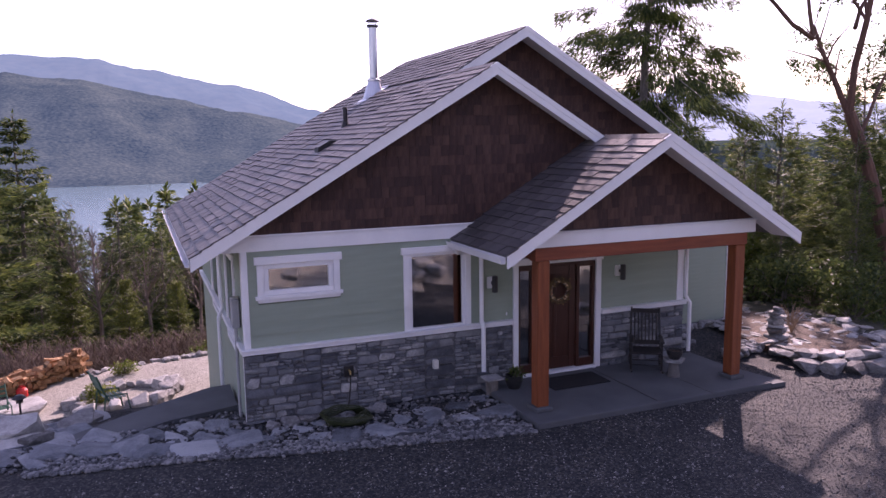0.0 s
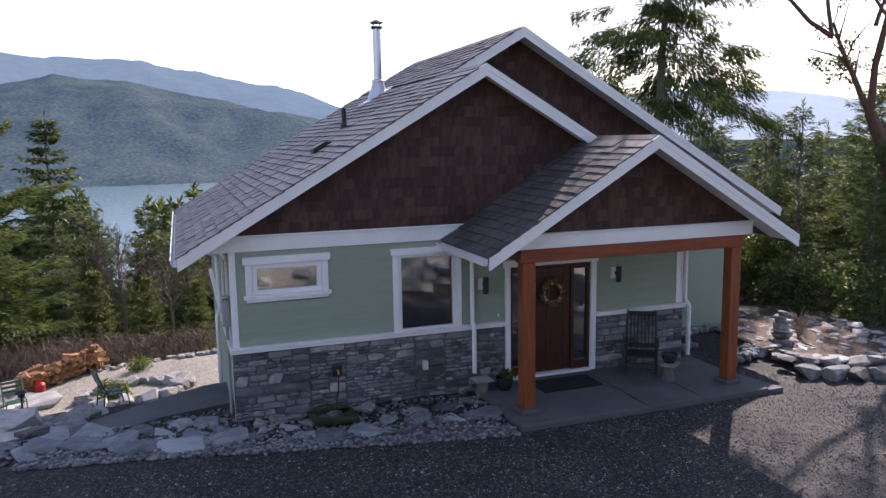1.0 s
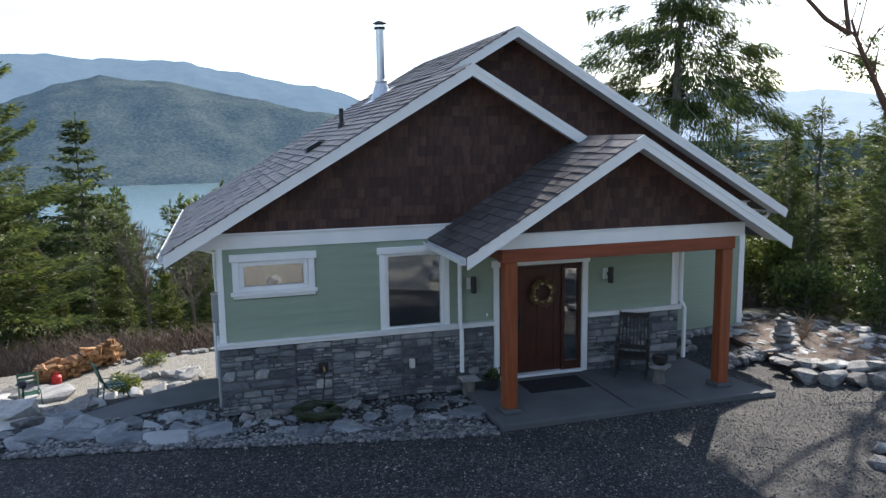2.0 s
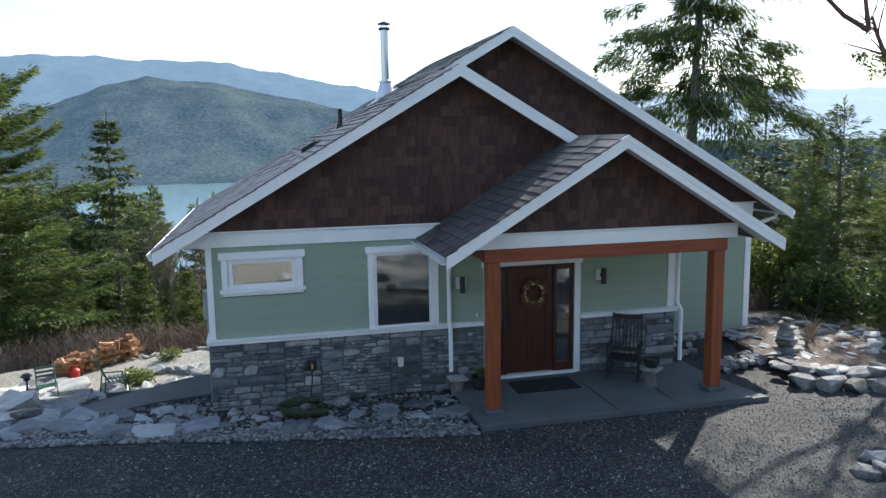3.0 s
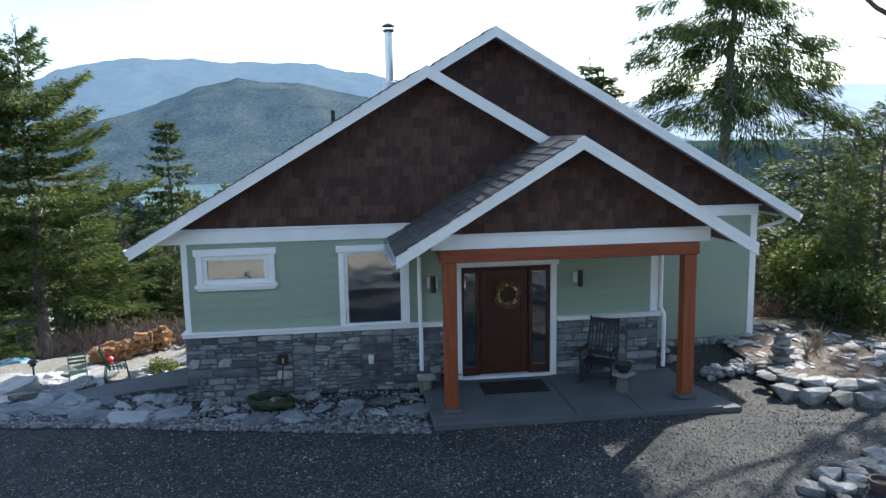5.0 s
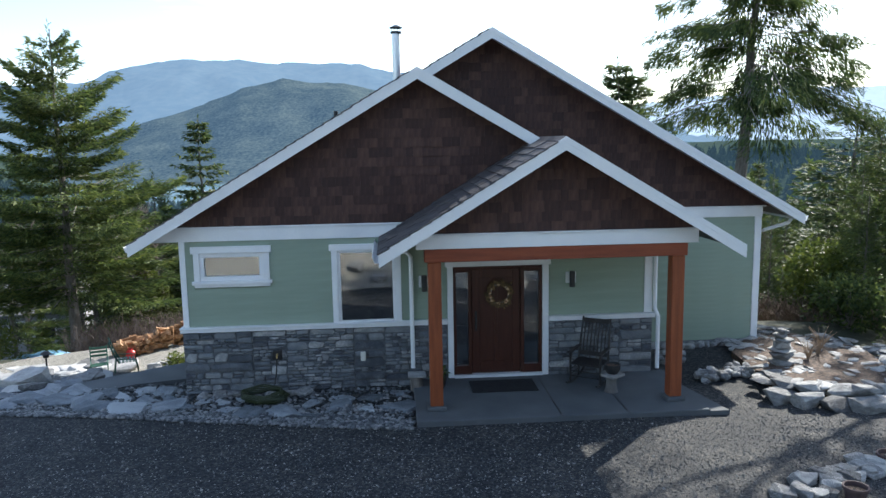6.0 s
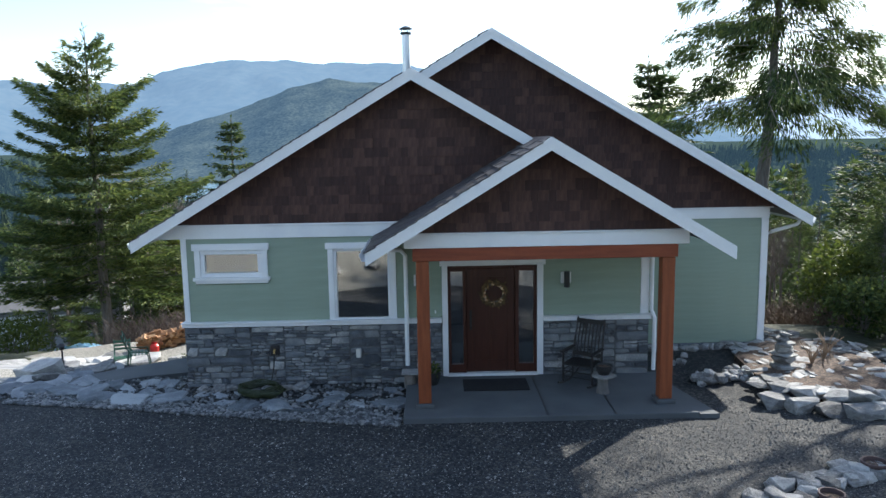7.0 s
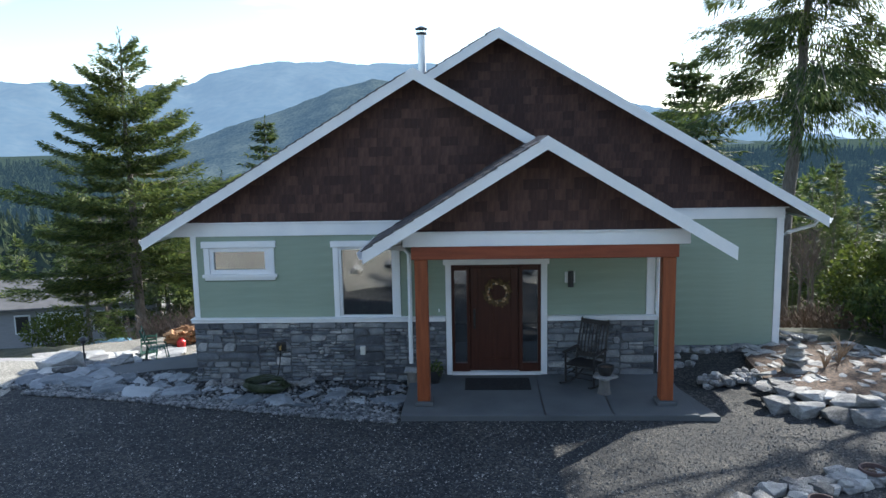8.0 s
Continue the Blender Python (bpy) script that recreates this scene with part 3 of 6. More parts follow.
part("porch_beam", boxed(4.50, 9.06, -1.785, -1.57, 2.602, 2.828, bevel=0.01), CEDAR_X, house, "reddish cedar beam")
part("porch_beam", boxed(4.56, 4.775, -1.569, -0.05, 2.602, 2.828, bevel=0.01), CEDAR, house)
part("porch_beam", boxed(8.795, 9.01, -1.569, -0.05, 2.602, 2.828, bevel=0.01), CEDAR, house)

# ---- chimney and vents ----
flue = new("chimney")
flue.parent = house
tagged(flue, "tall steel chimney pipe with a dark cap")
CX, CY = 4.22, 6.05
cz = left_z(CX)
part("flue_pipe", lathe(bmesh.new(), [(0.105, cz), (0.105, 7.50), (0.10, 7.51)], (CX, CY, 0), 20), STEEL, flue, smooth=False)
part("flashing", lathe(bmesh.new(), [(0.30, cz - 0.15), (0.15, cz + 0.32), (0.17, cz + 0.33), (0.17, cz + 0.37), (0.115, cz + 0.40)], (CX, CY, 0), 20), STEEL, flue)
part("flashing_plate", prism(bmesh.new(), [(CX - 0.45, left_z(CX - 0.45) + 0.012), (CX + 0.35, left_z(CX + 0.35) + 0.012), (CX + 0.35, left_z(CX + 0.35) + 0.03), (CX - 0.45, left_z(CX - 0.45) + 0.03)], "y", CY - 0.38, CY + 0.38), STEEL, flue)
bm = lathe(bmesh.new(), [(0.11, 7.44), (0.145, 7.45), (0.145, 7.50), (0.11, 7.505)], (CX, CY, 0), 20)
for k in range(4):
    a = k * math.pi / 2 + 0.4
    tube(bm, [(CX + 0.12 * math.cos(a), CY + 0.12 * math.sin(a), 7.5), (CX + 0.12 * math.cos(a), CY + 0.12 * math.sin(a), 7.60)], 0.008, 4)
lathe(bm, [(0.17, 7.585), (0.175, 7.60), (0.06, 7.66), (0.02, 7.665)], (CX, CY, 0), 20)
part("chimney_cap", bm, BLACK, flue)
VX, VY = 2.75, 3.45
part("vent_pipe", lathe(bmesh.new(), [(0.11, left_z(VX) - 0.08), (0.07, left_z(VX) + 0.10), (0.05, left_z(VX) + 0.11), (0.05, left_z(VX) + 0.42), (0.035, left_z(VX) + 0.425)], (VX, VY, 0), 12), BLACK, house)
VX, VY = 2.0, 2.2
o = [(VX - 0.2, left_z(VX - 0.2) + 0.01), (VX + 0.2, left_z(VX + 0.2) + 0.01), (VX + 0.2, left_z(VX + 0.2) + 0.03), (VX + 0.05, left_z(VX + 0.05) + 0.12), (VX - 0.19, left_z(VX - 0.19) + 0.13)]
part("roof_vent", prism(bmesh.new(), o, "y", VY - 0.16, VY + 0.16), BLACK, house)

# ---- trees ----


def needles(rng, h, r, clear, step, per, droop, spray, shape=0.95, skip=0.13, hang=0.0, wide=0.17, curl=0.16):
    """Whorls of limbs, each with side twigs set with narrow needle sprays. Returns spray verts and faces, and the limbs."""
    verts, faces, limbs = [], [], []
    up = Vector((0, 0, 1))

    def blade(p, d, length, wide):
        d = d.normalized()
        side = d.cross(up)
        side = side.normalized() if side.length > 0.01 else Vector((1, 0, 0))
        t = 1.5 * (rng.random() - 0.5)
        tilt = side * math.cos(t) + up * math.sin(t)
        i = len(verts)
        verts.extend([p, p + d * length * 0.5 + tilt * wide, p + d * length - up * 0.12 * length, p + d * length * 0.45 - tilt * wide])
        faces.append((i, i + 1, i + 2, i + 3))

    z = h * clear
    while z < h * 0.985:
        u = (z / h - clear) / (1 - clear)
        reach = r * (1 - u) ** shape * (0.6 + 0.4 * min(1, u * 5 + 0.3)) * rng.uniform(0.78, 1.12)
        for k in range(per):
            if rng.random() < skip:
                continue
            a = (k + rng.uniform(-.4, .4)) * 2 * math.pi / per + z * 2.4
            length = reach * rng.uniform(0.5, 1.15) + 0.10
            lift = 0.42 * u + rng.uniform(-.16, .12) - 0.12 * (1 - u)
            out = Vector((math.cos(a), math.sin(a), 0))
            turn = out.cross(up)
            base = Vector((0, 0, z + rng.uniform(-.22, .22) * step))
            steps = max(3, int(length / (spray * 0.85)))
            sweep = rng.uniform(-.2, .2)
            pts = []
            for s in range(steps + 1):
                q = s / steps
                p = base + (out + turn * sweep * q) * length * q + up * length * (lift * q - droop * q * q * (1 - 0.7 * u) + curl * q ** 3)
                pts.append(p)
                if q < 0.12 + 0.08 * (1 - u) + 0.22 * hang:
                    continue
                slope = lift - 1.4 * droop * q * (1 - 0.7 * u) + 0.3 * q * q
                d = out + up * slope
                for sgn in (-1, 1):
                    twig = (length * 0.34 * (1.1 - q) + 0.10) * rng.uniform(.6, 1.25)
                    twig = max(twig, hang * rng.uniform(.25, .95))
                    way = (d * rng.uniform(.5, .9) + turn * sgn * rng.uniform(.7, 1.1) - up * (droop * rng.uniform(.1, 1.1) + hang * rng.uniform(.3, 2.2))).normalized()
                    n = max(2, int(twig / (spray * 0.28)))
                    for b in range(n):
                        o = p + way * twig * (b / n)
                        size = spray * rng.uniform(.75, 1.25)
                        blade(o, way + turn * rng.uniform(-.7, .7) + out * rng.uniform(-.4, .5) - up * rng.uniform(-.1, .9) * droop, size, size * wide)
                        if rng.random() < 0.85:
                            blade(o, way * 0.6 + up * rng.uniform(-1.0, .5), size * 0.85, size * wide)
                blade(p, d + turn * rng.uniform(-.4, .4), spray, spray * 0.1)
            limbs.append((pts[0], pts[len(pts) // 2], pts[-1], 0.010 + 0.016 * (1 - u) * r / 3))
        z += step * rng.uniform(.75, 1.3) * (1.15 - 0.5 * u)
    for k in range(6):
        blade(Vector((0, 0, h * (0.95 + 0.01 * k))), Vector((rng.uniform(-.5, .5), rng.uniform(-.5, .5), 1)), spray * 1.1, spray * 0.14)
    return verts, faces, limbs


def boughs(rng, h, r, clear, step, per, droop, spray, shape=0.8, skip=0.2, curl=0.3, hang=0.0, dense=26, wide=0.19):
    """Limbs that carry flat uneven pads of needle sprays, bare near the trunk; hang lets the sprays droop in clumps."""
    verts, faces, limbs = [], [], []
    up = Vector((0, 0, 1))

    def blade(p, d, length):
        d = d.normalized()
        side = d.cross(up)
        side = side.normalized() if side.length > 0.01 else Vector((1, 0, 0))
        t = rng.uniform(-1.0, 1.0)
        tilt = (side * math.cos(t) + up * math.sin(t)) * length * wide
        i = len(verts)
        verts.extend([p, p + d * length * 0.5 + tilt, p + d * length - up * 0.08 * length, p + d * length * 0.45 - tilt])
        faces.append((i, i + 1, i + 2, i + 3))

    z = h * clear
    while z < h * 0.975:
        u = (z / h - clear) / (1 - clear)
        reach = r * (1 - u) ** shape * rng.uniform(0.72, 1.1)
        for k in range(per if u < 0.75 else max(4, per * 2 // 3)):
            if rng.random() < skip:
                continue
            a = (k + rng.uniform(-.45, .45)) * 2 * math.pi / per + z * 2.4
            length = reach * rng.uniform(0.45, 1.18) + 0.12
            out = Vector((math.cos(a), math.sin(a), 0))
            turn = out.cross(up)
            lift = 0.45 * u + rng.uniform(-.18, .12) - 0.10 * (1 - u)
            sweep = rng.uniform(-.25, .25)
            base = Vector((0, 0, z + rng.uniform(-.3, .3) * step))

            def on(q):
                return base + (out + turn * sweep * q) * length * q + up * length * (lift * q - droop * q * q * (1 - 0.6 * u) + curl * q ** 3)
            clumps = [rng.uniform(.3, 1.0) for _ in range(max(2, int(length * 1.35)))]
            for _ in range(int(dense * length ** 1.35) + 6):
                q = min(1.03, max(0.14, rng.gauss(rng.choice(clumps), .06 + 0.06 / (1 + length)))) if hang else 0.14 + 0.88 * rng.random() ** 0.75
                fan = 0.24 * length * (0.35 + 1.3 * q * (1.15 - q)) + 0.06
                lat = rng.uniform(-1, 1) * fan
                drop = hang * abs(rng.gauss(0, .34))
                p = on(q) + turn * lat + up * (rng.gauss(0, 0.05) - 0.15 * abs(lat) - drop)
                way = out * rng.uniform(.3, 1.1) + turn * (lat / fan) * rng.uniform(.2, 1.1) + up * (rng.uniform(-.35, .45) - hang * rng.uniform(.4, 1.9))
                blade(p, way, spray * rng.uniform(.7, 1.3))
            limbs.append((on(0), on(0.5), on(1), 0.012 + 0.018 * (1 - u) * r / 3))
        z += step * rng.uniform(.7, 1.35) * (1.12 - 0.45 * u)
    for k in range(14):
        blade(Vector((0, 0, h * (0.94 + 0.005 * k))), Vector((rng.uniform(-.8, .8), rng.uniform(-.8, .8), 1)), spray * 1.1)
    return verts, faces, limbs


def conifer(seed, h, r, clear=0.08, step=0.34, per=6, droop=0.25, spray=0.42, trunk=0.20, leaf=None, label="", name="fir_tree", growth=needles, **form):
    rng = random.Random(seed)
    tree = thing(name, label, "tree", "trees round the house")
    v, f, limbs = growth(rng, h, r, clear, step, per, droop, spray, **form)
    bm = bmesh.new()
    n = 9
    tube(bm, [(0.04 * math.sin(i * 1.7), 0.04 * math.cos(i * 2.1), -0.6 + (h + 0.5) * i / n) for i in range(n + 1)], [trunk * (1 - 0.93 * i / n) * (1.35 if i == 0 else 1) for i in range(n + 1)], 9)
    verts = [tuple(x.co) for x in bm.verts]
    faces = [[x.index for x in q.verts] for q in bm.faces] if bm.verts.index_update() is None else []
    bm.free()
    for a, b, c, w in limbs:
        i = len(verts)
        for p, s in ((a, w), (b, w * 0.7), (c, w * 0.25)):
            verts.extend([(p.x + s, p.y, p.z), (p.x - s * 0.5, p.y + s * 0.87, p.z), (p.x - s * 0.5, p.y - s * 0.87, p.z + s)])
        for j in (0, 3):
            for k in range(3):
                faces.append((i + j + k, i + j + (k + 1) % 3, i + j + 3 + (k + 1) % 3, i + j + 3 + k))
    raw("trunk", verts, faces, BARK, tree)
    raw("crown", [tuple(p) for p in v], f, leaf or NEEDLE, tree)
    return tree


FIR = "dark green fir with drooping layered branches"
main_fir = conifer(11, 13.6, 5.1, 0.21, 0.52, 12, 0.34, 0.26, 0.26, growth=boughs, shape=0.74, skip=0.24, curl=0.36, dense=108, wide=0.12, label="large sunlit fir standing below the gravel yard")
main_fir.matrix_basis = pose(-9.6, 17.8, -4.1)
fir_a = conifer(21, 12, 2.9, 0.06, 0.50, 8, 0.32, 0.33, 0.17, growth=boughs, curl=0.28, dense=36, wide=0.11, label=FIR)
fir_b = conifer(22, 12, 3.6, 0.03, 0.54, 8, 0.34, 0.34, 0.20, growth=boughs, shape=0.7, curl=0.30, dense=36, wide=0.11, label=FIR)
fir_c = conifer(23, 12, 2.3, 0.30, 0.5, 8, 0.3, 0.27, 0.14, label="slender fir with a bare lower trunk")
fir_y = conifer(24, 6, 2.4, 0.02, 0.30, 9, 0.15, 0.23, 0.12, leaf=NEEDLE_LIGHT, label="bushy yellow-green young evergreen")
tall_fir = conifer(37, 16, 4.1, 0.55, 0.50, 8, 0.30, 0.25, 0.34, growth=boughs, shape=0.42, skip=0.26, curl=0.06, hang=0.62, dense=125, wide=0.085, label="tall old fir with a bare grey trunk and hanging sprays")
tall_fir.matrix_basis = pose(15.75, 10.95, -2.7, 0, 3.3, 0)
fir_d = conifer(41, 12, 3.4, 0.05, 0.62, 7, 0.30, 0.62, 0.17, growth=boughs, curl=0.25, dense=8, label="dark green fir on the slope below")
fir_e = conifer(42, 12, 3.0, 0.10, 0.66, 6, 0.30, 0.60, 0.15, growth=boughs, curl=0.25, dense=8, label="dark green fir on the slope below")
KINDS = {"a": (fir_a, 12), "b": (fir_b, 12), "c": (fir_c, 12), "y": (fir_y, 6)}
used = set()
# kind, place, height of the top, girth
FIRS = [("c", -7.05, 30.4, 6.3, 1.05), ("a", -9.4, 29.0, 3.1, 0.9), ("b", -12.5, 27.5, 2.2, 0.9), ("a", -13.5, 20.5, 3.0, 0.8), ("b", -4.6, 27.0, 1.2, 0.8), ("a", -2.6, 30.0, 1.6, 0.9),
        ("a", -0.6, 27.0, 0.7, 0.8), ("b", 1.2, 33.0, 0.8, 0.9), ("a", 2.6, 28.0, 0.2, 0.8), ("a", -5.8, 24.0, 0.9, 0.7), ("b", -16.0, 34.0, 1.0, 0.9), ("a", 4.0, 36.0, 0.9, 0.9), ("b", -7.6, 35.0, 0.6, 0.9),
        ("y", -2.2, 18.6, -0.5, 0.8), ("y", -4.3, 20.5, -0.4, 0.9), ("y", -0.3, 20.0, -1.0, 0.8), ("y", -6.2, 19.0, -1.0, 0.8), ("y", -7.6, 21.0, 0.4, 1.0), ("y", -13.6, 23.4, -3.3, 0.7), ("y", 1.6, 19.0, -1.2, 0.8),
        ("c", 17.3, 29.0, 9.2, 1.2), ("c", 18.4, 30.0, 8.6, 1.5),
        ("b", 17.9, 6.9, 3.9, 0.6), ("b", 19.8, 7.7, 5.7, 0.85), ("a", 22.0, 6.2, 7.2, 0.9), ("a", 20.8, 10.4, 5.0, 0.9), ("b", 22.6, 12.6, 4.2, 0.8), ("b", 24.5, 9.0, 6.6, 0.8),
        ("b", 26.4, 20.5, 6.1, 1.2), ("a", 28.3, 18.6, 5.1, 0.8), ("a", 24.0, 16.5, 3.0, 0.8), ("a", 20.0, 16.0, 3.2, 0.45), ("y", 17.4, 15.5, -0.5, 0.8), ("a", 23.4, 21.0, 1.6, 0.8), ("y", 16.6, 5.4, 1.3, 0.75),
        ("a", 18.9, 3.9, 4.6, 0.7), ("b", 22.8, 3.2, 6.0, 0.8), ("a", 18.6, 12.4, 0.2, 0.8), ("c", 27.0, 31.0, 3.2, 0.8), ("a", 31.0, 27.0, 3.6, 0.9), ("b", 21.5, 27.0, -0.5, 0.8), ("a", 18.0, 23.0, -2.0, 0.8), ("b", 34.0, 20.0, 5.0, 0.9),
        ("a", 25.0, 5.0, 7.0, 0.8), ("b", 16.3, 4.2, 3.2, 0.7), ("b", 17.2, 2.4, 3.6, 0.7), ("a", 17.2, 13.0, -0.6, 0.9), ("b", 20.6, 5.0, 5.0, 0.7), ("b", 30.0, 12.0, 6.0, 0.9)]
for kind, x, y, top, girth in FIRS:
    base, h = KINDS[kind]
    z = land(x, y) - 0.15
    s = (top - z) / h
    g = girth * 1.25 * min(s, 1.25) if kind != "y" else girth * s
    ob = base if kind not in used else copy_thing(base, Matrix.Identity(4))
    used.add(kind)
    ob.matrix_basis = pose(x, y, z, 0, 0, (x * 97 + y * 31) % 360) @ Matrix.Diagonal((g, g, s, 1))
# the nearer woods on the slope: tops just under the line of the lake
wood_rng = random.Random(19)
first = [fir_d, fir_e]
for i in range(190):
    az = wood_rng.uniform(-34, 12) if i % 5 < 2 else wood_rng.uniform(-27, 8) if i % 5 == 2 else wood_rng.uniform(12, 54)
    r = wood_rng.uniform(44, 95)
    x, y = 2 + r * math.sin(radians(az)), -13.5 + r * math.cos(radians(az))
    if -36 < x < -14 and 22 < y < 46:
        continue
    z = land(x, y) - 0.2
    low, high = (3.1, 4.4) if i % 5 == 2 else (3.6, 7.4) if az < 12 else (1.8, 6.0)
    s = max(0.45, min(1.75, (4.6 - r * math.tan(radians(wood_rng.uniform(low, high))) - z) / 12))
    base = wood_rng.choice((fir_d, fir_e))
    ob = base if base in first else copy_thing(base, Matrix.Identity(4))
    if base in first:
        first.remove(base)
    g = s * wood_rng.uniform(.8, 1.15)
    ob.matrix_basis = pose(x, y, z, 0, 0, wood_rng.uniform(0, 360)) @ Matrix.Diagonal((g, g, s, 1))
# trees behind the drive, seen in the window panes
for x, y, h in ((-6, -24, 11), (-1, -26, 13), (3, -23, 10), (7, -25, 12), (11, -23, 10), (-13, -27, 13), (16, -26, 13)):
    ob = copy_thing(fir_b, Matrix.Identity(4))
    ob.matrix_basis = pose(x, y, land(x, y) - 0.1, 0, 0, x * 50) @ Matrix.Diagonal((h / 12, h / 12, h / 12, 1))


def arbutus():
    """A leaning tree with a forked reddish trunk, arching limbs and sparse clumps of evergreen leaves at the twig ends."""
    rng = random.Random(5)
    tree = thing("arbutus_tree", "leaning tree with reddish forked trunk and sparse leaf clumps", "tree", "trees round the house")
    bm = bmesh.new()
    leaf_v, leaf_f = [], []
    tube(bm, [(20.9, 3.9, land(20.9, 3.9) - 0.3), (20.55, 4.0, 1.2), (19.9, 4.3, 3.6), (19.25, 4.55, 5.3)], [0.27, 0.23, 0.20, 0.17], 10)

    def limb(p, d, length, w, depth, leafy):
        pts, ws = [p.copy()], [w]
        n = 5
        for i in range(n):
            d = (d + Vector((rng.uniform(-.2, .2), rng.uniform(-.2, .2), rng.uniform(-.13, .13)))).normalized()
            p = p + d * length / n
            pts.append(p.copy())
            ws.append(w * (1 - 0.62 * (i + 1) / n))
            if depth > 0 and i > 0:
                for k in range(2):
                    q = (d + Vector((rng.uniform(-1, 1), rng.uniform(-1, 1), rng.uniform(-.6, .45)))).normalized()
                    limb(p, q, length * rng.uniform(.32, .52), ws[-1] * 0.5, depth - 1, leafy)
            if depth == 0 and i > 2 and rng.random() < leafy:
                for k in range(5 if leafy < 0.7 else 13):
                    c = p + Vector((rng.gauss(0, .1), rng.gauss(0, .1), rng.gauss(0, .08)))
                    o = Vector((rng.uniform(-1, 1), rng.uniform(-1, 1), rng.uniform(-1.1, .5))).normalized()
                    side = o.cross(Vector((0.2, 0.3, 1))).normalized()
                    s = rng.uniform(0.09, 0.17)
                    a = len(leaf_v)
                    leaf_v.extend([tuple(c), tuple(c + o * s * .55 + side * s * .26), tuple(c + o * s), tuple(c + o * s * .55 - side * s * .26)])
                    leaf_f.append((a, a + 1, a + 2, a + 3))
        tube(bm, pts, [max(x, 0.006) for x in ws], 6 if w > 0.03 else 3)

    f = Vector((19.25, 4.55, 5.25))
    limb(f, Vector((-0.50, 0.22, 1.0)), 3.0, 0.12, 1, 0.2)
    limb(f + Vector((-1.15, 0.5, 2.3)), Vector((-0.95, 0.2, 0.55)), 4.6, 0.075, 3, 0.5)
    limb(f + Vector((-1.15, 0.5, 2.3)), Vector((-0.15, 0.2, 1.0)), 4.6, 0.075, 3, 0.6)
    limb(f, Vector((-0.12, 0.02, 1.0)), 7.0, 0.13, 3, 0.7)
    limb(f + Vector((0.3, -0.1, -0.8)), Vector((0.75, 0.3, 0.8)), 5.5, 0.07, 3, 0.8)
    limb(f + Vector((0.0, 0.0, 2.6)), Vector((0.6, 0.5, 0.75)), 5.0, 0.07, 3, 0.8)
    part("trunk", bm, material("arbutus_bark", two((0.07, 0.035, 0.025), (0.17, 0.085, 0.055)), 4, 24, 0.7, 0.4, stretch=(3, 3, 0.6)), tree)
    raw("foliage", leaf_v, leaf_f, NEEDLE, tree)


arbutus()


def bare_tree(seed, h, label):
    """A leafless broad-leaved tree: a slim trunk, rising limbs and a haze of twigs."""
    rng = random.Random(seed)
    tree = thing("bare_tree", label, "tree", "leafless trees on the slope")
    bm = bmesh.new()
    tube(bm, [(0, 0, -0.5), (0.1, 0, h * .35), (-0.1, 0.1, h * .7), (0.0, 0.1, h)], [0.16, 0.12, 0.07, 0.015], 6)
    for k in range(26):
        z = h * rng.uniform(.25, .93)
        a = rng.uniform(0, 6.28)
        l = (h - z) * 0.42 + 0.5
        o = Vector((0, 0, z))
        d = Vector((math.cos(a), math.sin(a), rng.uniform(.8, 1.5)))
        m1, m2 = o + d * l * .45, o + d * l * .8 + Vector((0, 0, l * .25))
        tube(bm, [o, m1, m2], [0.04, 0.025, 0.01], 3)
        for j in range(9):
            p = o.lerp(m2, rng.uniform(.3, 1))
            e = Vector((rng.uniform(-1, 1), rng.uniform(-1, 1), rng.uniform(.2, 1.3))) * l * 0.3
            tube(bm, [p, p + e * .5, p + e + Vector((rng.uniform(-.1, .1), 0, .1))], [0.016, 0.012, 0.006], 3)
    part("trunk", bm, BARE, tree)
    return tree


BARE = material("grey_brown_twigs", two((0.10, 0.075, 0.06), (0.25, 0.20, 0.165)), 1, 8, 0.9, 0.0)
bare = bare_tree(3, 9.0, "leafless grey-brown tree among the firs")
for i, (x, y, top) in enumerate(((-3.5, 23.5, 0.9), (-1.4, 22.0, 0.2), (-5.4, 31.0, 1.2), (-9.0, 24.5, 0.4), (0.8, 23.0, 0.0), (-15.5, 26.0, -0.6), (-18.0, 31.0, 0.8), (-13.0, 36.0, 1.4), (-11.2, 32.0, 0.6), (17.2, 12.4, 1.4), (18.6, 14.6, 1.0), (20.4, 19.0, 0.6), (19.4, 21.5, 0.2))):
    z = land(x, y) - 0.1
    k = (top - z) / 9.0
    ob = bare if i == 0 else copy_thing(bare, Matrix.Identity(4))
    ob.matrix_basis = pose(x, y, z, 0, 0, i * 67) @ Matrix.Diagonal((k, k, k, 1))


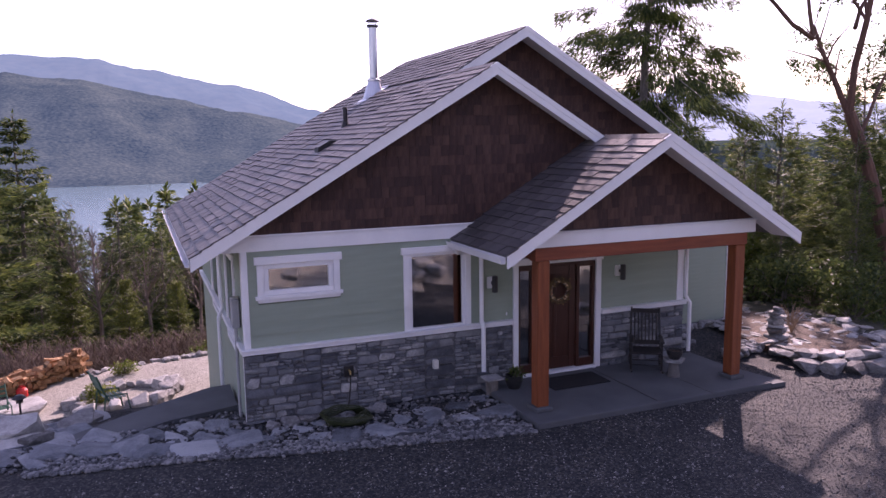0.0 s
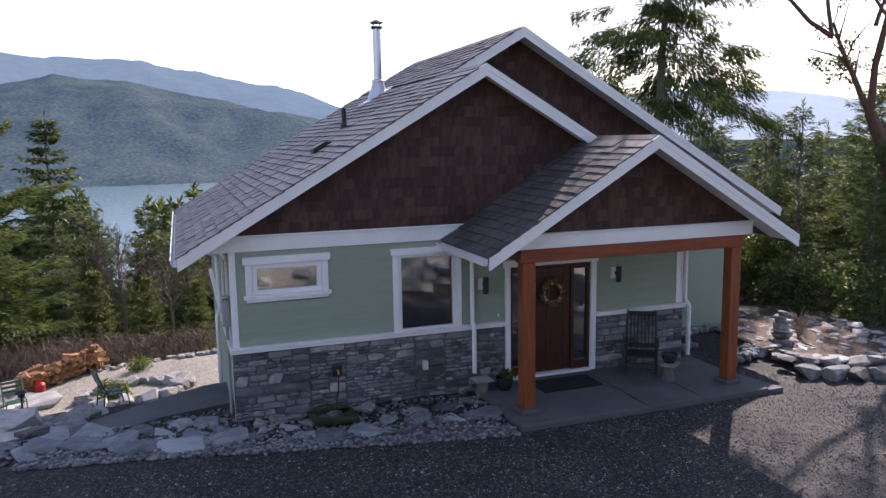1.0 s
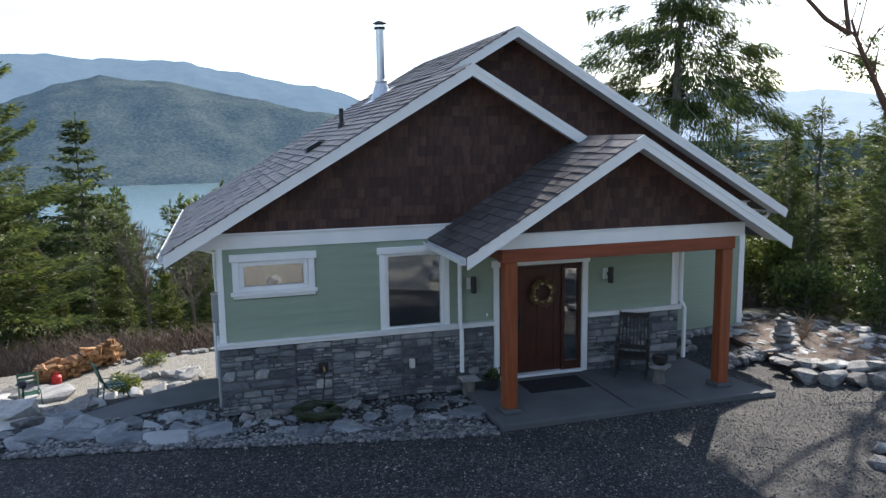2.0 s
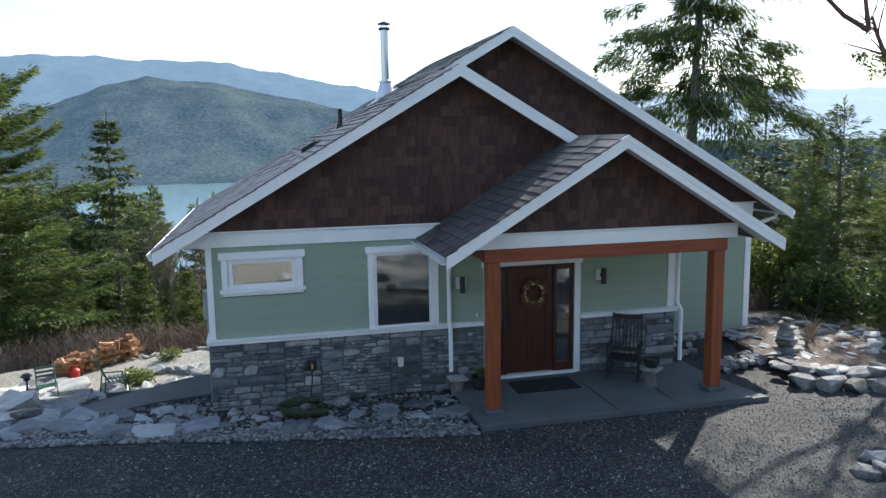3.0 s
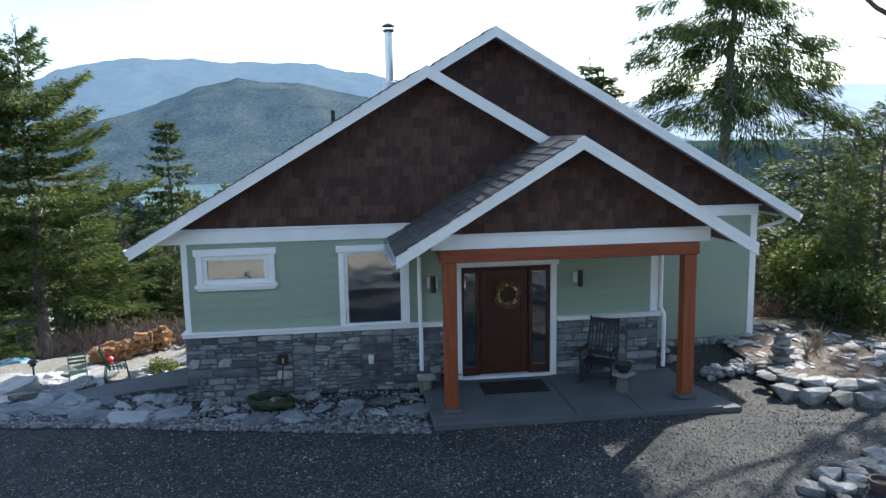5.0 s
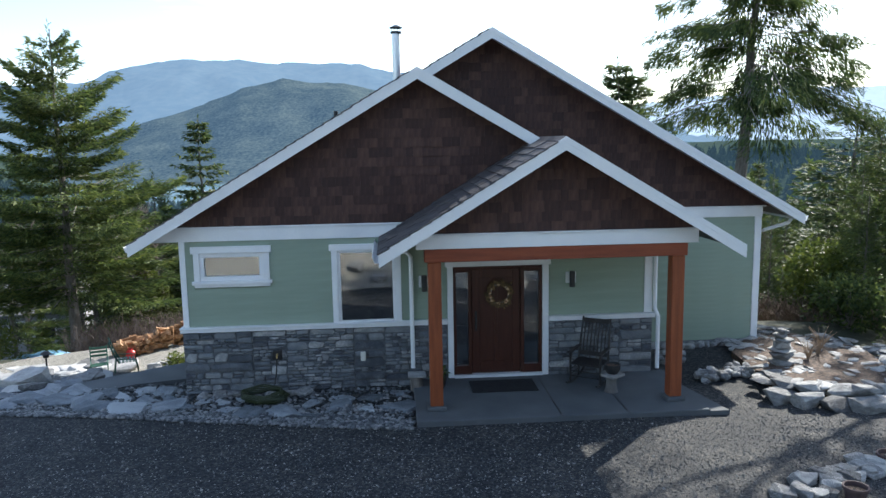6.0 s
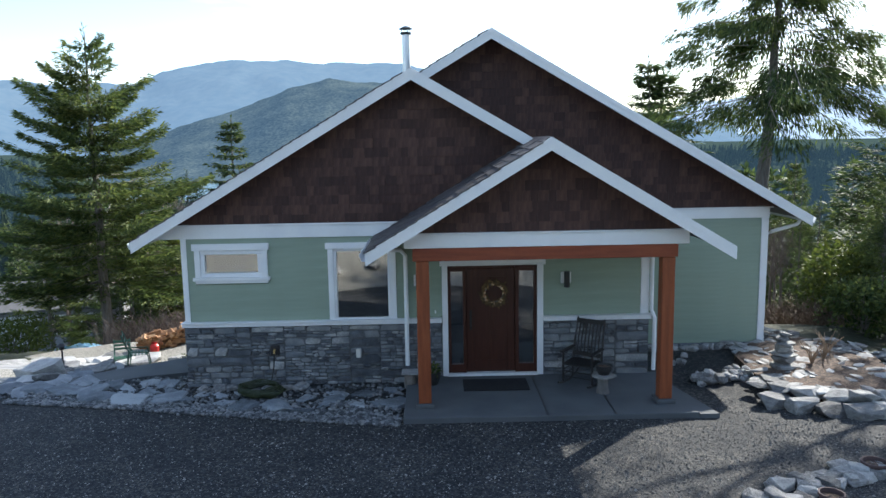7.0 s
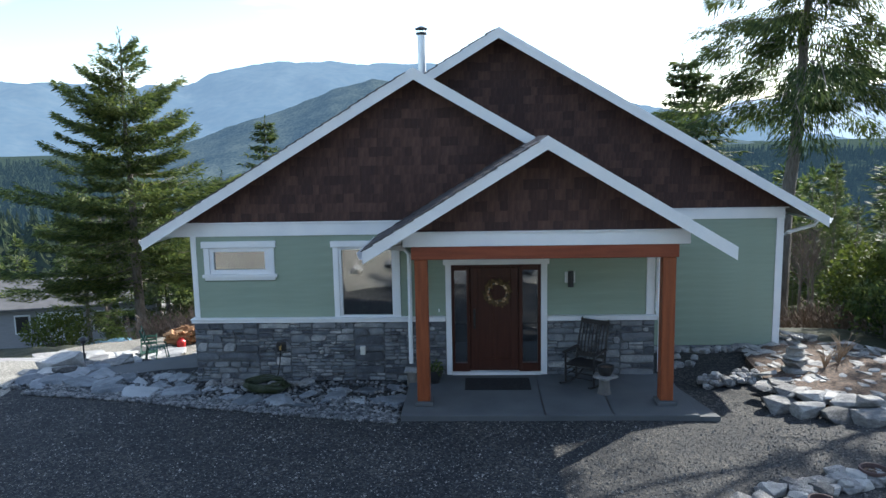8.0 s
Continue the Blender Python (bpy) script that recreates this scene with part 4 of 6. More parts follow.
def bush(name, label, x, y, z, r, h, n, mat, seed, leaf=0.09):
    rng = random.Random(seed)
    b = thing(name, label, "bush")
    v, f = [], []
    lumps = [(rng.uniform(-.6, .6) * r, rng.uniform(-.6, .6) * r, rng.uniform(.25, .8) * h, rng.uniform(.3, .55) * r) for _ in range(14)]
    for i in range(n):
        cx, cy, cz, cr = rng.choice(lumps)
        d = Vector((rng.gauss(0, 1), rng.gauss(0, 1), rng.gauss(0, 1))).normalized()
        p = Vector((x + cx, y + cy, z + cz)) + d * cr * rng.uniform(.6, 1.05)
        a = (d + Vector((rng.uniform(-1, 1), rng.uniform(-1, 1), rng.uniform(-1, 1)))).normalized()
        s = a.cross(d + Vector((0.1, 0.2, 0.3))).normalized()
        l = leaf * rng.uniform(.6, 1.4)
        k = len(v)
        v.extend([tuple(p), tuple(p + a * l * .5 + s * l * .3), tuple(p + a * l), tuple(p + a * l * .5 - s * l * .3)])
        f.append((k, k + 1, k + 2, k + 3))
    raw("leaves", v, f, mat, b)
    bm = bmesh.new()
    for cx, cy, cz, cr in lumps:
        tube(bm, [(x, y, z - 0.1), (x + cx * .5, y + cy * .5, z + cz * .5), (x + cx, y + cy, z + cz)], [0.03, 0.02, 0.01], 4)
    part("stems", bm, BARK, b)
    return b


bush("shrub", "broad-leaved green shrub beside the house corner", 16.3, 6.3, land(16.3, 6.3), 1.35, 2.5, 4600, NEEDLE_LIGHT, 3, 0.13)
bush("shrub", "low dark green shrub behind the rock garden", 15.2, 3.1, land(15.2, 3.1), 1.0, 1.3, 2200, NEEDLE, 21, 0.11)
bush("shrub", "low dark green shrub behind the rock garden", 15.9, 1.3, land(15.9, 1.3), 1.1, 1.6, 2400, NEEDLE, 22, 0.11)
bush("shrub", "golden green shrub below the yard", -12.3, 15.6, land(-12.3, 15.6), 1.4, 1.7, 2400, NEEDLE_LIGHT, 6, 0.12)

# ---- far woods ----


def woods(name, label, n, inner, outer, spread, mat, seed, tall):
    rng = random.Random(seed)
    v, f = [], []
    made = 0
    while made < n:
        az = radians(rng.uniform(*spread))
        r = inner + (outer - inner) * rng.random() ** 0.8
        x, y = 4 + r * math.sin(az), -2 + r * math.cos(az)
        z = land(x, y)
        if z < -55:
            continue
        made += 1
        h = rng.uniform(*tall)
        w = h * rng.uniform(.20, .32)
        tiers = 8
        for t in range(tiers):
            u = t / tiers
            low = h * (0.06 + 0.84 * u)
            top = low + h * (0.24 - 0.08 * u)
            rad = w * (1.0 - u) ** 0.75 * rng.uniform(.6, 1.25)
            k = len(v)
            v.append((x + rng.uniform(-.1, .1), y, z + top))
            turn = rng.random() * 6
            for q in range(9):
                a = turn + q * 2 * math.pi / 9
                rr = rad * (rng.uniform(.8, 1.4) if q % 2 else rng.uniform(.2, .5))
                v.append((x + rr * math.cos(a), y + rr * math.sin(a), z + low + (rng.uniform(-.03, .03) if q % 2 else 0.08) * h))
            for q in range(9):
                f.append((k, k + 1 + q, k + 1 + (q + 1) % 9))
    tagged(raw(name, v, f, mat), label, "forest", kind="stuff")


# Both woods carry painted haze: the far ones glow more than the mid.
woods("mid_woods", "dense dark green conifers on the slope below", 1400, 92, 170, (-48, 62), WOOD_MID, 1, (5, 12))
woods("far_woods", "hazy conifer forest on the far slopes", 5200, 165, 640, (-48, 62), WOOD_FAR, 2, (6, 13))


def brush():
    """Leafless brown thicket along the foot of the yard."""
    rng = random.Random(8)
    v, f = [], []
    for i in range(7000):
        if i > 5199:
            x, y = rng.uniform(-9, 17), rng.uniform(-19.5, -15.8)
        elif i % 4 == 3:
            x, y = rng.uniform(15.2, 20), rng.uniform(4.2, 11)
        else:
            x, y = rng.uniform(-8.5, 3.5), rng.uniform(14.2, 20)
        z = land(x, y)
        h = rng.uniform(0.3, 1.15) * (1 if i % 4 != 3 else 0.7)
        lean = Vector((rng.uniform(-.6, .6), rng.uniform(-.6, .6), 1))
        p = Vector((x, y, z))
        w = rng.uniform(.006, .014)
        for s in range(3):
            q = p + lean * h / 3 + Vector((rng.uniform(-.2, .2), rng.uniform(-.2, .2), 0))
            k = len(v)
            v.extend([tuple(p - Vector((w, 0, 0))), tuple(p + Vector((w, 0, 0))), tuple(q + Vector((w, 0, 0))), tuple(q - Vector((w, 0, 0)))])
            f.append((k, k + 1, k + 2, k + 3))
            d = lean + Vector((rng.uniform(-1.4, 1.4), rng.uniform(-1.4, 1.4), 0))
            e = q + d * h * 0.28
            k = len(v)
            v.extend([tuple(q), tuple(q + Vector((w, w, 0))), tuple(e)])
            f.append((k, k + 1, k + 2))
            p = q
    m = material("dry_brush", two((0.11, 0.075, 0.055), (0.24, 0.18, 0.14)), 1, 8, 0.9, 0.0, island=0.5)
    tagged(raw("brush", v, f, m), "leafless brown thicket along the yard edge", "brush", kind="stuff")


brush()

# ---- rocks and yard ----
def hull(rng, n=16, flat=1.0, square=0.6):
    """An angular broken stone about 1 across: the hull of scattered points."""
    bm = bmesh.new()
    for _ in range(n):
        p = [rng.uniform(-1, 1) for _ in range(3)]
        k = max(abs(c) for c in p)
        q = math.sqrt(sum(c * c for c in p))
        s = square / k + (1 - square) / q
        bm.verts.new([0.5 * c * s for c in p])
    bmesh.ops.convex_hull(bm, input=bm.verts[:])
    loose = [v for v in bm.verts if not v.link_faces]
    bmesh.ops.delete(bm, geom=loose, context="VERTS")
    for v in bm.verts:
        v.co.z *= flat
    return bm


def rock_meshes(count, mat, n, flat, square, seed):
    rng = random.Random(seed)
    out = []
    for _ in range(count):
        bm = hull(rng, n, flat, square)
        edges = [e for e in bm.edges if e.calc_face_angle(0) > 0.5]
        bmesh.ops.bevel(bm, geom=edges, offset=0.018, segments=1, affect="EDGES")
        me = bpy.data.meshes.new("rock")
        bm.to_mesh(me)
        bm.free()
        me.materials.append(mat)
        out.append(me)
    return out


ANGULAR = rock_meshes(14, ROCK, 22, 1.0, 0.8, 1)
SLABS = rock_meshes(10, ROCK, 13, 0.26, 0.9, 2)
GREY = rock_meshes(12, DARKROCK, 13, 0.24, 0.9, 3)
ROUND = rock_meshes(8, ROCK, 26, 0.7, 0.15, 4)
rock_rng = random.Random(12)


RUBBLE = {"stone heap": ([], [], "heap_stones", "rounded pale stones heaped beside the porch"), "garden rubble": ([], [], "garden_rubble", "small flat pale stones scattered in the rock garden"),
          "wall foot stones": ([], [], "wall_foot_stones", "grey stones along the foot of the wall")}


def rock(meshes, x, y, size, label, group, z=None, sx=1.0, sy=1.0, sz=1.0, sink=0.3, tilt=8, turn=None):
    me = rock_rng.choice(meshes)
    zs = [v.co.z for v in me.vertices]
    high = (max(zs) - min(zs)) * size * sz
    z = land(x, y) if z is None else z
    m = pose(x, y, z + high * (0.5 - sink), rock_rng.uniform(-tilt, tilt), rock_rng.uniform(-tilt, tilt), rock_rng.uniform(0, 360) if turn is None else turn) @ Matrix.Diagonal((size * sx, size * sy, size * sz, 1))
    if group in RUBBLE:
        v, f = RUBBLE[group][:2]
        k = len(v)
        v.extend(tuple(m @ q.co) for q in me.vertices)
        f.extend(tuple(k + i for i in p.vertices) for p in me.polygons)
        return None
    ob = new("rock", me)
    ob.matrix_basis = m
    return tagged(ob, label, "rock", group)


FLAG, BOULDER, RIM, HEAP = "flat grey flagstone set in the rock bed", "pale angular boulder at the drive edge", "pale angular rock of the garden wall", "rounded pale stone heaped by the porch"
# flat stones of the bed under the wall, from the porch to the corner and on to the yard
for x, y, s in ((3.98, -1.25, 0.75), (3.35, -1.35, 0.55), (2.85, -1.1, 0.6), (2.35, -1.5, 0.55), (1.9, -1.35, 0.75), (1.35, -1.25, 0.65), (3.5, -0.75, 0.5), (2.95, -0.7, 0.5), (2.45, -0.85, 0.5), (4.05, -0.6, 0.4),
                (0.95, -1.05, 0.45), (0.75, -0.6, 0.4), (0.35, -0.45, 0.45), (0.1, -0.75, 0.4), (-0.25, -0.3, 0.45), (-0.3, -0.7, 0.75), (-0.75, -0.35, 0.6), (-0.95, -0.75, 0.85), (-1.15, -0.15, 0.6), (-1.5, -0.5, 0.75),
                (-0.55, 0.1, 0.55), (-0.95, 0.25, 0.55), (-0.35, 0.35, 0.45), (-1.9, -0.35, 0.9), (-2.4, -0.15, 0.8), (-1.75, 0.15, 0.7), (-2.9, 0.05, 0.8), (-2.3, 0.45, 0.8), (-3.3, -0.15, 0.75), (-3.0, 0.6, 0.9), (-3.7, 0.2, 0.8), (1.15, -0.5, 0.4), (1.5, -0.3, 0.4)):
    rock(GREY, x, y, s * 0.92, FLAG, "flagstones", sx=1.2, sy=0.85, sink=0.5, tilt=5)
for x, s in ((0.35, 0.24), (0.62, 0.30), (0.95, 0.3), (1.3, 0.34), (1.62, 0.3), (1.95, 0.25), (2.2, 0.26)):
    rock(ANGULAR, x, -0.25, s, "small grey rock against the stone wall", "edge rocks", sz=0.5, sx=1.3)
# boulders by the crest of the bank, and pale slabs on the lower yard
for k in range(26):
    x = rock_rng.uniform(-4.1, -2.5)
    y = rock_rng.uniform(0.5, 2.3)
    rock(ANGULAR if k % 4 == 0 else GREY, x, y, rock_rng.uniform(0.25, 0.62), BOULDER, "boulders", sz=0.3 if k % 4 == 0 else 0.8, sx=1.3, tilt=8)
for x, y, s in ((-3.75, 1.45, 0.8), (-3.3, 0.8, 0.45), (-4.1, 2.3, 0.6)):
    rock(ANGULAR, x, y, s, BOULDER, "boulders", sz=0.55, sx=1.2, tilt=10, sink=0.25)
for k in range(34):
    x, y = rock_rng.uniform(-9.5, -4.9), rock_rng.uniform(7.0, 9.9)
    rock(SLABS if k % 4 else ANGULAR, x, y, rock_rng.uniform(0.5, 1.5) if k % 4 else rock_rng.uniform(0.3, 0.6), "pale sunlit slab on the lower yard", "yard slabs", sz=0.9 if k % 4 else 0.6, sx=1.4, tilt=7)
rock(GREY, -3.15, 2.0, 2.0, "broad dark slab of bedrock at the bank crest", "boulders", z=-0.75, sx=1.0, sy=0.6, sz=1.1, sink=0.3, tilt=4, turn=25)
# planter ring in the yard
PX, PY = -2.25, 9.1
for k in range(26):
    a = 2 * math.pi * k / 26
    rr = 1.0 + 0.1 * math.sin(5 * a)
    rock(ANGULAR, PX + 1.35 * rr * math.cos(a), PY + 1.1 * rr * math.sin(a), rock_rng.uniform(0.28, 0.52), "pale rock of the planter ring", "planter ring", sz=0.8, tilt=18, sink=0.2)
for k in range(26):
    rock(ANGULAR, -1.3 + rock_rng.uniform(-0.3, 0.3) + 0.11 * k * 1.0, 12.9 + 0.25 * math.sin(k) + rock_rng.uniform(-.2, .2), rock_rng.uniform(0.2, 0.4), "grey rock edging the far bed", "bed edging", sz=0.6)
for k in range(12):
    rock(ANGULAR, -3.4 + 0.15 * k + rock_rng.uniform(-.1, .1), 12.3 + 0.08 * k + rock_rng.uniform(-.2, .2), rock_rng.uniform(0.14, 0.26), "grey rock edging the yard path", "bed edging", sz=0.6)
# rock garden beside the porch
MULCH = material("bark_mulch", two((0.035, 0.022, 0.015), (0.14, 0.092, 0.064)), 4, 50, 0.95, 0.9, cells=30)
bm = bmesh.new()
prism(bm, [(11.05, -0.9), (11.3, -1.6), (11.9, -2.05), (12.8, -1.95), (13.5, -1.4), (14.1, 0.8), (13.2, 2.3), (11.9, 1.8), (11.2, 0.9)], "z", -0.4, 0.03)
tagged(part("garden_bed", bm, MULCH), "brown mulch bed inside the rock garden", "garden bed")
# front: two courses of broken blocks; sides and back: loose thin slabs
front = [(10.85, -1.75), (11.2, -2.05), (11.6, -2.3), (12.05, -2.42), (12.5, -2.38), (12.95, -2.15), (13.35, -1.85), (13.75, -1.45)]
for i, (x, y) in enumerate(front):
    rock(ANGULAR, x, y, rock_rng.uniform(0.40, 0.56), "pale broken block in the lower course of the garden wall", "rock garden", sz=rock_rng.uniform(0.45, 0.65), sx=1.15, sy=0.8, sink=0.15, tilt=5, turn=rock_rng.uniform(-25, 25))
    rock(ANGULAR, x + rock_rng.uniform(.1, .3), y + 0.30, rock_rng.uniform(0.34, 0.52), "pale broken block in the upper course of the garden wall", "rock garden", z=0.03, sz=rock_rng.uniform(0.4, 0.55), sx=1.3, sy=0.8, sink=0.1, tilt=6, turn=rock_rng.uniform(-25, 25))
    rock(SLABS, x + rock_rng.uniform(-.1, .3), y + 0.55, rock_rng.uniform(0.25, 0.45), RIM, "rock garden", z=0.08, sx=1.4, sink=0.1, tilt=10)
edge = [(10.95, -0.95), (11.0, -1.3), (11.15, -0.6), (14.0, -0.9), (14.2, -0.3), (14.3, 0.3), (14.25, 0.9), (14.0, 1.4), (13.6, 1.9), (13.1, 2.3), (12.6, 2.45), (12.1, 2.3)]
for i, (x, y) in enumerate(edge):
    for k in range(5):
        rock(SLABS if k > 1 else ANGULAR, x + rock_rng.uniform(-.25, .25), y + rock_rng.uniform(-.2, .2), rock_rng.uniform(0.14, 0.38), RIM, "rock garden", z=land(x, y) + (0.0, 0.03, 0.10, 0.15, 0.19)[k], sx=rock_rng.uniform(1.0, 1.7), sz=0.9 if k > 1 else 0.6, sink=0.12, tilt=12)
for k in range(170):
    x, y = rock_rng.uniform(11.3, 14), rock_rng.uniform(-1.6, 2.0)
    rock(SLABS, x, y, rock_rng.uniform(0.07, 0.30), RIM, "garden rubble", z=0.0, sx=1.3, tilt=14, sink=0.25)
for k in range(84):
    u = rock_rng.random()
    x, y = 9.85 + 1.2 * u + rock_rng.uniform(-.06, .06), -0.66 + 0.28 * u + rock_rng.uniform(-.05, .42)
    rock(ROUND, x, y, rock_rng.uniform(0.10, 0.24), HEAP, "stone heap", z=-0.09 + rock_rng.choice((0, 0, 0.07)), tilt=25, sink=0.2)
for k in range(24):
    rock(ROUND, 9.35 + k * 0.115, 1.85 + rock_rng.uniform(-.12, .05), rock_rng.uniform(0.16, 0.3), "grey stone along the foot of the wall", "wall foot stones", tilt=20)
for k in range(7):
    rock(ROUND, 9.45 + rock_rng.uniform(0, .8), 0.6 + rock_rng.uniform(0, .8), rock_rng.uniform(0.16, 0.3), HEAP, "stone heap", tilt=20)
for v, f, name, label in RUBBLE.values():
    tagged(raw(name, v, f, ROCK), label, "stones", kind="stuff")
# cairn
z = -0.10
cairn = thing("cairn", "stacked cairn of pale stones in the rock garden", "cairn")
for s, h in ((0.50, 0.22), (0.43, 0.16), (0.48, 0.07), (0.36, 0.17), (0.40, 0.07), (0.27, 0.10), (0.22, 0.10)):
    ob = new("stone", rock_rng.choice(ANGULAR))
    ob.parent = cairn
    zs = [v.co.z for v in ob.data.vertices]
    k = h / (max(zs) - min(zs))
    ob.matrix_basis = pose(11.83 + rock_rng.uniform(-.04, .04), 0.02 + rock_rng.uniform(-.03, .03), z - min(zs) * k, 0, 0, rock_rng.uniform(0, 360)) @ Matrix.Diagonal((s, s * 0.9, k, 1))
    z += h - 0.008
# rocks at the near corner of the drive
for k in range(60):
    u = k / 59
    rock(ANGULAR, 9.1 + 3.4 * u + rock_rng.uniform(-.2, .2), -5.35 + 1.35 * u + 0.5 * math.sin(u * 5) * 0.4 + rock_rng.uniform(-.25, .25), rock_rng.uniform(0.16, 0.36), "pale angular rock edging the near bed", "near bed rocks", sz=0.6)
for x, y, c in ((11.05, -4.45, 0.17), (9.95, -5.35, 0.15)):
    pot = thing("plant_pot", "round clay pot with dry soil between rocks", "plant pot", "pots")
    part("pot", lathe(bmesh.new(), [(c * 0.7, -0.2), (c, 0.02), (c * 1.1, 0.02), (c * 1.1, 0.06), (c * 0.95, 0.06), (c * 0.9, -0.02)], (x, y, 0), 18), material("clay", two((0.07, 0.045, 0.042), (0.12, 0.08, 0.075)), 5, 60, 0.8, 0.1), pot)
    part("soil", lathe(bmesh.new(), [(c * 0.93, -0.03), (c * 0.92, 0.0), (0.02, 0.02)], (x, y, 0), 14), MULCH, pot)


def pebbles():
    """River stones in a band along the drive and loose between the flags."""
    rng = random.Random(77)
    v, f = [], []
    ico = bmesh.new()
    bmesh.ops.create_icosphere(ico, subdivisions=1, radius=0.5)
    ico.verts.index_update()
    base = [q.co.copy() for q in ico.verts]
    tris = [[q.index for q in t.verts] for t in ico.faces]
    ico.free()
    for i in range(5000):
        if i < 3700:
            u = rng.random()
            x = 4.25 - 7.6 * u
            front = float(np.interp(x, [-3.4, -1, 1.6, 4.3], [-0.75, -1.2, -1.85, -2.42]))
            y = front + abs(rng.gauss(0, 0.42)) * (0.7 if u > 0.45 else 1)
            if y > -0.15:
                continue
        elif i < 4400:
            x, y = rng.uniform(0.1, 4.2), rng.uniform(-1.6, -0.12)
        else:
            x, y = rng.uniform(-4, 0), rng.uniform(-0.5, 1.2)
        s = rng.uniform(0.04, 0.10)
        m = Matrix.Translation((x, y, land(x, y) + s * 0.12 + 0.01)) @ Euler((rng.uniform(-.4, .4), rng.uniform(-.4, .4), rng.uniform(0, 6))).to_matrix().to_4x4() @ Matrix.Diagonal((s * rng.uniform(.8, 1.4), s, s * rng.uniform(.5, .8), 1))
        k = len(v)
        v.extend(tuple(m @ (p * rng.uniform(.85, 1.15))) for p in base)
        f.extend((a + k, b + k, c + k) for a, b, c in tris)
    tagged(raw("pebbles", v, f, material("river_stones", [(0.15, (0.04, 0.044, 0.048)), (0.5, (0.11, 0.116, 0.122)), (0.85, (0.26, 0.26, 0.255))], 6, 40, 0.8, 0.2, island=0.7), smooth=True),
           "grey river stones in a band beside the drive", "pebbles", kind="stuff")


pebbles()


def loose_gravel():
    """Crushed stone lying on the drive: small broken chips half sunk in the fines, thinning away from the house."""
    rng = np.random.default_rng(6)
    n = 60000
    xs = rng.uniform(-6.0, 13.5, n)
    ys = -1.2 - 7.6 * rng.random(n) ** 0.8
    front = np.interp(xs, [-3.4, -1, 1.6, 4.25, 4.3, 9.75, 9.8, 13.5], [-0.75, -1.2, -1.85, -2.42, -2.30, -2.30, -1.2, -1.2])
    keep = ys < front
    xs, ys = xs[keep], ys[keep]
    size = rng.uniform(0.009, 0.019, len(xs)) * (1 + 0.8 * (rng.random(len(xs)) > 0.93))
    corner = np.array([(1, 0, -0.4), (0, 1, -0.3), (-1, 0, -0.4), (0, -1, -0.3), (0, 0, 0.42)])
    tri = ((0, 1, 4), (1, 2, 4), (2, 3, 4), (3, 0, 4))
    v, f = [], []
    for x, y, k in zip(xs, ys, size):
        a = rng.uniform(0, 6.28)
        p = corner * rng.uniform(0.6, 1.3, (5, 1)) * k
        z = land(x, y) + 0.3 * k
        c, e = math.cos(a), math.sin(a)
        i = len(v)
        v.extend((x + q[0] * c - q[1] * e, y + q[0] * e + q[1] * c, z + q[2]) for q in p)
        f.extend((i + t[0], i + t[1], i + t[2]) for t in tri)
    m = material("crushed_stone", [(0.1, (0.022, 0.026, 0.030)), (0.5, (0.060, 0.064, 0.068)), (0.8, (0.13, 0.13, 0.125)), (1.0, (0.29, 0.275, 0.25))], 6, 40, 0.85, 0.0, island=1.0)
    tagged(raw("loose_gravel", v, f, m), "loose crushed grey stone on the drive", "gravel", kind="stuff")


loose_gravel()

# smooth terrace strip from the house corner along the crest of the bank
part_t = prism(bmesh.new(), [(-0.07, 1.2), (-0.07, 2.5), (-0.5, 2.45), (-1.92, 1.55), (-2.85, 0.85), (-3.3, 0.2), (-2.5, 0.2), (-1.27, 0.9)], "z", -1.6, -0.17)
tagged(part("terrace_strip", part_t, CONCRETE), "smooth grey packed strip along the bank crest", "path")


